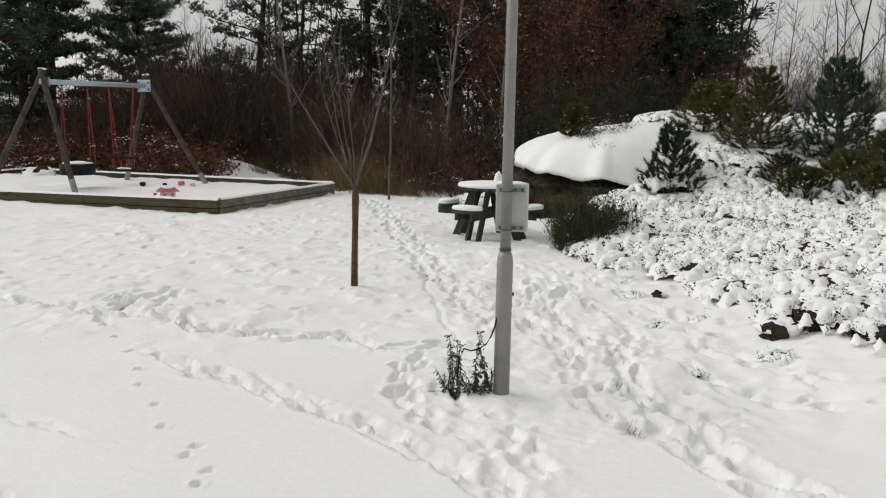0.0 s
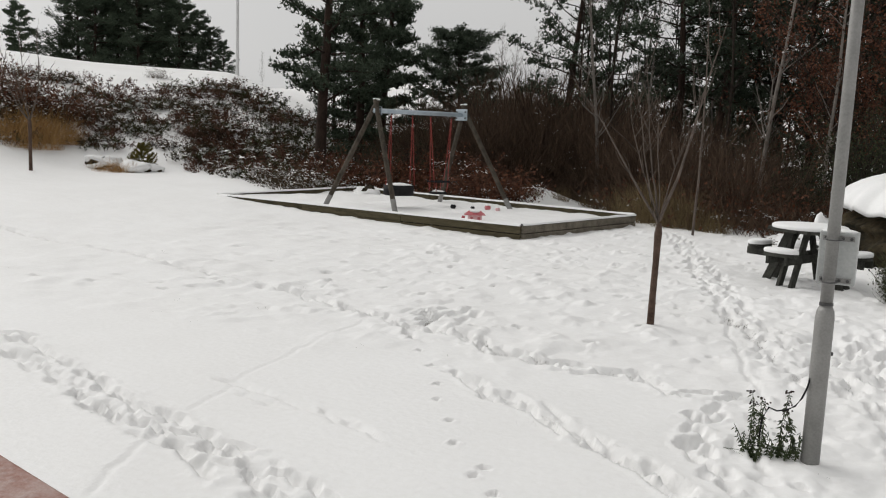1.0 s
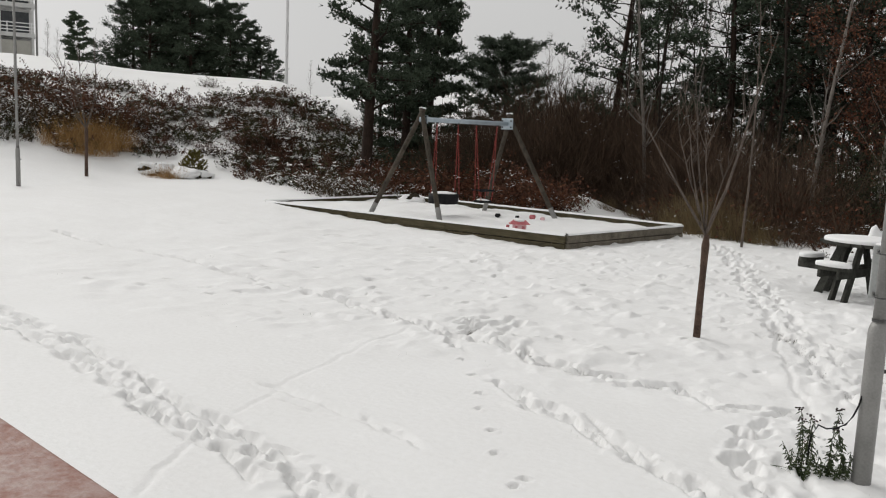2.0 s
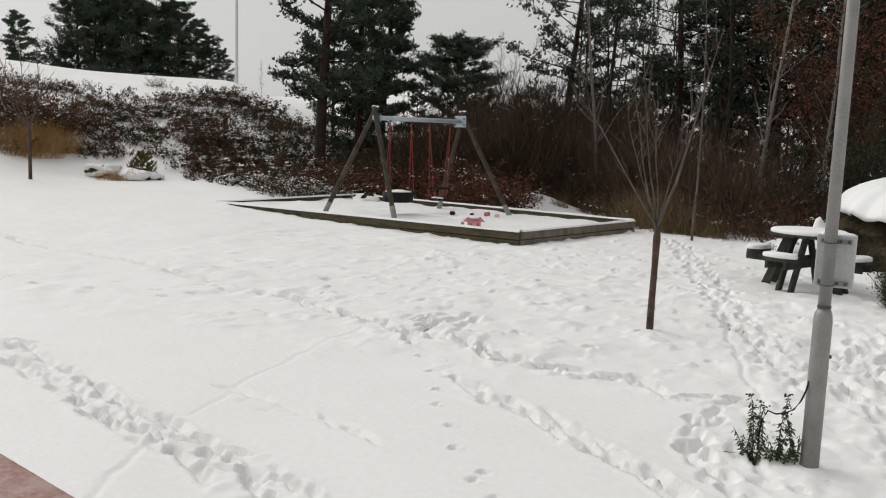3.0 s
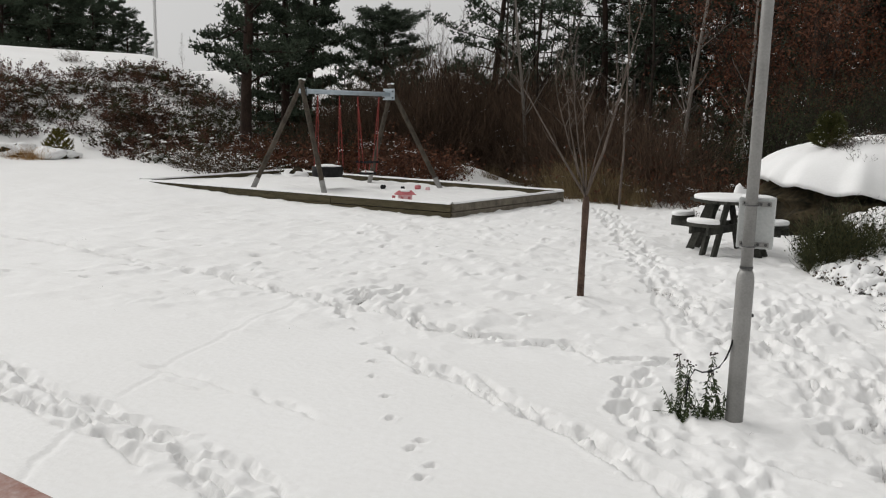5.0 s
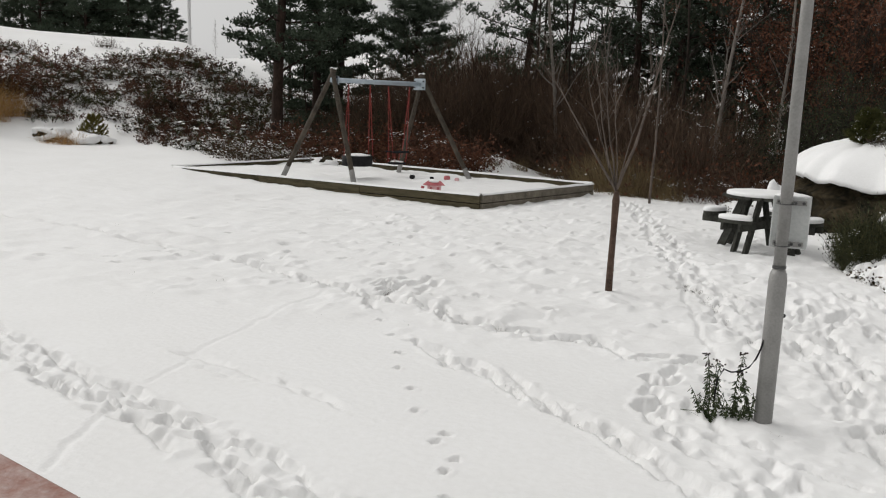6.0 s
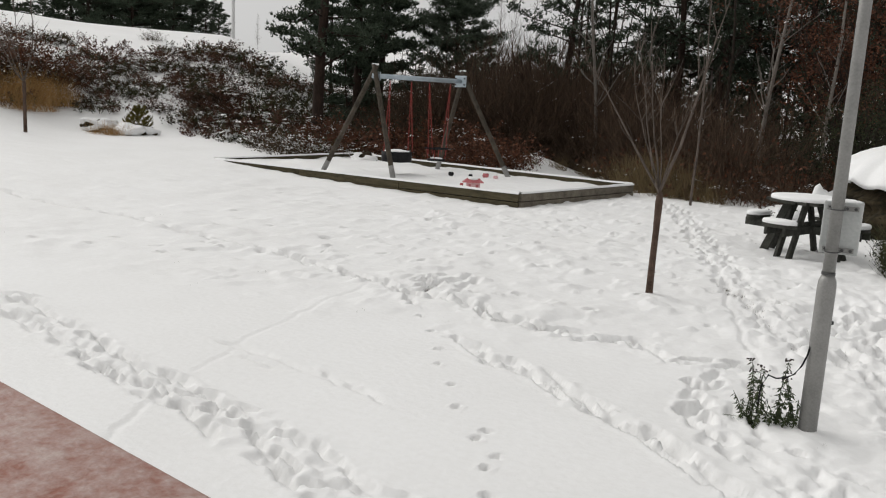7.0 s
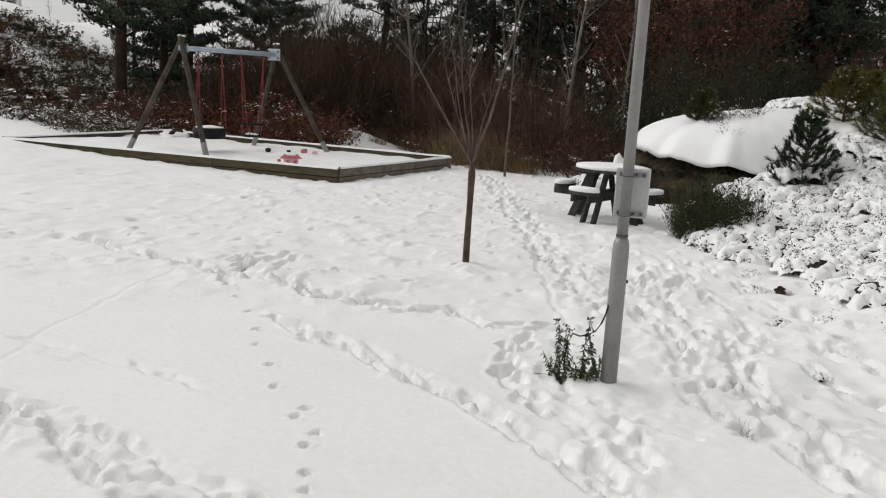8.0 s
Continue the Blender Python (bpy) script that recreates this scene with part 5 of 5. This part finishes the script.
scatter(dull, az_spots([(4.6, 16.9, 0, 0.8), (5.6, 17.6, 60, 1.0), (6.6, 18.4, 100, 1.0), (3.6, 16.6, 150, 0.7), (7.6, 19.2, 210, 1.0), (2.6, 16.3, 250, 0.6), (5.2, 18.6, 300, 1.1), (8.8, 20.4, 20, 0.9), (6.0, 17.2, 80, 1.0), (5.0, 16.8, 130, 0.9), (7.0, 17.6, 220, 1.0), (6.4, 17.9, 310, 1.1), (11.0, 22.0, 40, 0.6), (13.0, 21.8, 140, 0.5), (15.0, 21.6, 240, 0.5)]))
sprig = grass_clump(603, 22, 0.08, 0.06, HEATHER_GREEN, "grass_tuft", "few withered grass blades poking out of the snow", "grass tufts on the lawn")
rows = [(rng.uniform(-8, 1.0), rng.uniform(5.5, 12.5), rng.uniform(0, 360), rng.uniform(0.4, 1.1)) for _ in range(140)]
rows += [(-0.73 + rng.uniform(-0.1, 0.1), 5.78 + rng.uniform(-0.05, 0.05), rng.uniform(0, 360), 0.6) for _ in range(6)]
rows += [(rng.uniform(-0.4, 1.7), rng.uniform(4.4, 8.5), rng.uniform(0, 360), rng.uniform(0.2, 0.4)) for _ in range(30)]
rows += [(rng.uniform(1.6, 5.5), rng.uniform(5.2, 9.5), rng.uniform(0, 360), rng.uniform(0.7, 1.6)) for _ in range(40)]
scatter(sprig, rows)
worn = grass_clump(605, 50, 0.1, 0.11, HEATHER, "grass_tuft", "dark withered grass showing through the trodden snow", "worn grass in the tracks")
rows = []
for (ax, ay), (bx, by), n in (((-1.89, 6.0), (-0.2, 5.6), 7), ((-2.7, 6.6), (-2.3, 6.9), 4), ((-1.5, 4.85), (0.1, 3.55), 3), ((-0.1, 8.4), (0.5, 5.8), 22), ((0.3, 5.2), (0.4, 4.0), 3), ((1.02, 5.3), (1.2, 4.1), 5), ((-0.7, 11.3), (-0.1, 8.4), 10)):
    for _ in range(n):
        u, o = rng.random(), rng.gauss(0, 0.13)
        rows.append((ax + (bx - ax) * u + o, ay + (by - ay) * u + o * 0.4, rng.uniform(0, 360), rng.uniform(0.3, 0.7)))
scatter(worn, rows)
stalks = grass_clump(604, 16, 0.28, 0.07, TWIG_GREY, "dry_stalks", "upright grey dry stalks on the bank", "dry stalks on the bank")
scatter(stalks, az_spots([(-24.6, 9.6, 0, 1.0), (-16.4, 10.5, 100, 0.7)]))


cap_brush = bush(332, "heather_bush", "sparse grey heather growing through the snow on the boulder", "bush", "heather on the boulder", TWIG_GREY, HEATHER, stems=34, height_=0.3, spread=0.35, leaves=120, leaf_size=0.03, dust=60, dust_size=0.03, width=0.008, twigs=6, upright=0.6)
for k, (a, d, size) in enumerate(((-10.3, 13.6, 1.0), (-10.9, 13.8, 1.0), (-11.9, 13.9, 0.8), (-9.7, 13.8, 0.8), (-10.9, 13.2, 0.6), (-12.6, 14.2, 0.7))):
    o = cap_brush if k == 0 else copy_thing(cap_brush, pose(0, 0, 0))
    x, y = polar(a, d)
    o.matrix_world = pose(x, y, boulder_top(x, y) - 0.03, 0, 0, 70 * k) @ Matrix.Diagonal((size, size, size, 1))
cap_pine = small_pine(206, 0.5, 0.26, NEEDLE_OLIVE, "tiny olive pine on top of the boulder")
x, y = polar(-9.0, 13.9)
cap_pine.matrix_world = pose(x, y, boulder_top(x, y) - 0.04)


def build_post_plant():
    rng = random.Random(700)
    t = thing("evergreen_plant", pose(0.19, 4.63, 0), "dark green leafy plant growing through snow beside the post", "plant")
    for i in range(22):
        x, y = -0.16 + 0.30 * (i + 0.5) / 22, rng.uniform(-0.08, 0.08)
        h = rng.choice((0.12, 0.16, 0.2, 0.24, 0.3, 0.38)) * rng.uniform(0.85, 1.05)
        path = wander(rng, (x, y, -0.03), (rng.uniform(-0.22, 0.22), rng.uniform(-0.22, 0.22), 1), h, 6, 0.12, 0.05)
        s = Shape()
        s.tube(path, [0.004 - 0.0004 * j for j in range(7)], 5, False)
        for k in range(int(h * 330)):
            u = rng.random() ** 1.8
            j = min(5, int(u * 6))
            q = path[j].lerp(path[j + 1], u * 6 - j)
            a = rng.uniform(0, 2 * math.pi)
            d = Vector((math.cos(a), math.sin(a), rng.uniform(-1.8, -0.2))).normalized()
            w = d.orthogonal().normalized() * 0.0042
            e = q + d * rng.uniform(0.018, 0.042)
            m = (q + e) / 2
            n = len(s.v)
            s.v.extend((tuple(q), tuple(m + w), tuple(e), tuple(m - w)))
            s.f.append((n, n + 1, n + 2, n + 3))
        stem = part("stem", s, LEAF_GREEN, t)
        if h > 0.26:
            s = Shape()
            for _ in range(9):
                lump(s, path[-1] + Vector((rng.gauss(0, 0.012), rng.gauss(0, 0.012), rng.uniform(0, 0.014))), (0.006, 0.006, 0.005), rng, 5, 3)
            part("seed_head", s, BARK_DARK, stem, "dark dry seed head")
    s = Shape()
    for _ in range(16):
        fleck(s, Vector((rng.uniform(-0.13, 0.13), rng.uniform(-0.07, 0.07), rng.uniform(0.03, 0.22))), 0.012, rng)
    tagged(part("snow_dusting", s, SNOW_CAP, t, smooth=True), kind="stuff")
    tw = thing("fallen_twig", pose(0.0, 4.58, 0.01), "small fallen green sprig on the snow", "twig")
    s = Shape()
    for i in range(5):
        s.strip(wander(rng, (-0.06, 0, 0), (1, rng.uniform(-0.5, 0.5), 0.05), 0.12, 3, 0.15), 0.006, rng)
    part("sprig", s, LEAF_GREEN, tw)


build_post_plant()


# ---- on the hilltop ----
def build_flagpole():
    x, y = polar(35.55, 42)
    f = thing("flagpole", spot(x, y), "white flagpole on the snowy hilltop", "flagpole")
    s = Shape()
    s.tube([(0, 0, -0.3), (0, 0, 9)], [0.085, 0.05], 14)
    part("pole", s, FLAG_WHITE, f, smooth=True)
    s = Shape()
    lump(s, (0, 0, 9.05), (0.09, 0.09, 0.09), random.Random(1), 12, 8, 0.0)
    part("finial", s, FLAG_WHITE, f, smooth=True)


build_flagpole()


def build_house():
    x, y = polar(51.15, 85)
    h = thing("apartment_building", pose(x, y, ground_z(x, y) - 0.2, 0, 0, 52), "pale block of flats with white balcony rails beyond the hill", "building")
    base = 1.67 + 85 * math.tan(radians(5.4)) - ground_z(x, y) + 0.2
    floors = [base - 5.3, base - 2.65, base, base + 2.65, base + 5.3]
    s = Shape()
    s.box((16, 9, floors[-1] + 0.6), pose(-8.0, 5.9, floors[-1] / 2 - 0.3))
    part("wall", s, WALL_WHITE, h)
    s = Shape()
    s.box((17.6, 12, 0.3), pose(-7.9, 4.6, floors[-1] + 0.15), 0.02)
    roof = part("roof", s, TIMBER_GREY, h, "flat grey roof")
    s = Shape()
    lump(s, (-7.9, 4.6, floors[-1] + 0.3), (8.6, 5.8, 0.15), random.Random(4), 24, 6, 0.02, True)
    part("snow", s, SNOW_CAP, roof, smooth=True)
    for z in floors[:-1]:
        s = Shape()
        s.box((16.4, 1.6, 0.36), pose(-8.0, 0.62, z), 0.01)
        bal = part("balcony", s, WALL_WHITE, h)
        if z < base - 1:
            for k in range(12):
                s = Shape()
                s.box((1.22, 0.05, 1.9), pose(-0.75 - 1.34 * k, 0.02, z + 1.2), 0.01)
                part("panel", s, PANEL, bal, "beige balcony panel")
        else:
            for zz in (0.42, 0.72, 1.05):
                s = Shape()
                s.box((16.2, 0.05, 0.09), pose(-8.0, -0.12, z + zz))
                part("rail", s, FLAG_WHITE, bal)
            for k in range(9):
                s = Shape()
                s.box((0.09, 0.07, 1.05), pose(-0.1 - 1.98 * k, -0.12, z + 0.6))
                part("baluster", s, FLAG_WHITE, bal)
        for k in range(6):
            s = Shape()
            s.box((2.5, 0.06, 2.0), pose(-1.45 - 2.64 * k, 1.38, z + 1.25), 0.01)
            win = part("window", s, WALL_WHITE, h)
            for o in (-0.6, 0.6):
                s = Shape()
                s.box((1.12, 0.04, 1.85), pose(-1.45 - 2.64 * k + o, 1.345, z + 1.25))
                part("pane", s, GLASS, win, "dark glass pane")
    for k in range(7):
        s = Shape()
        s.box((0.2, 0.2, floors[-1]), pose(0.0 - 2.66 * k, 0.0, floors[-1] / 2))
        part("column", s, WALL_WHITE, h)
    s = Shape()
    s.tube([(0.32, 0.5, 0), (0.32, 0.5, floors[-1])], [0.09, 0.09], 8)
    part("downpipe", s, GALV, h)


build_house()
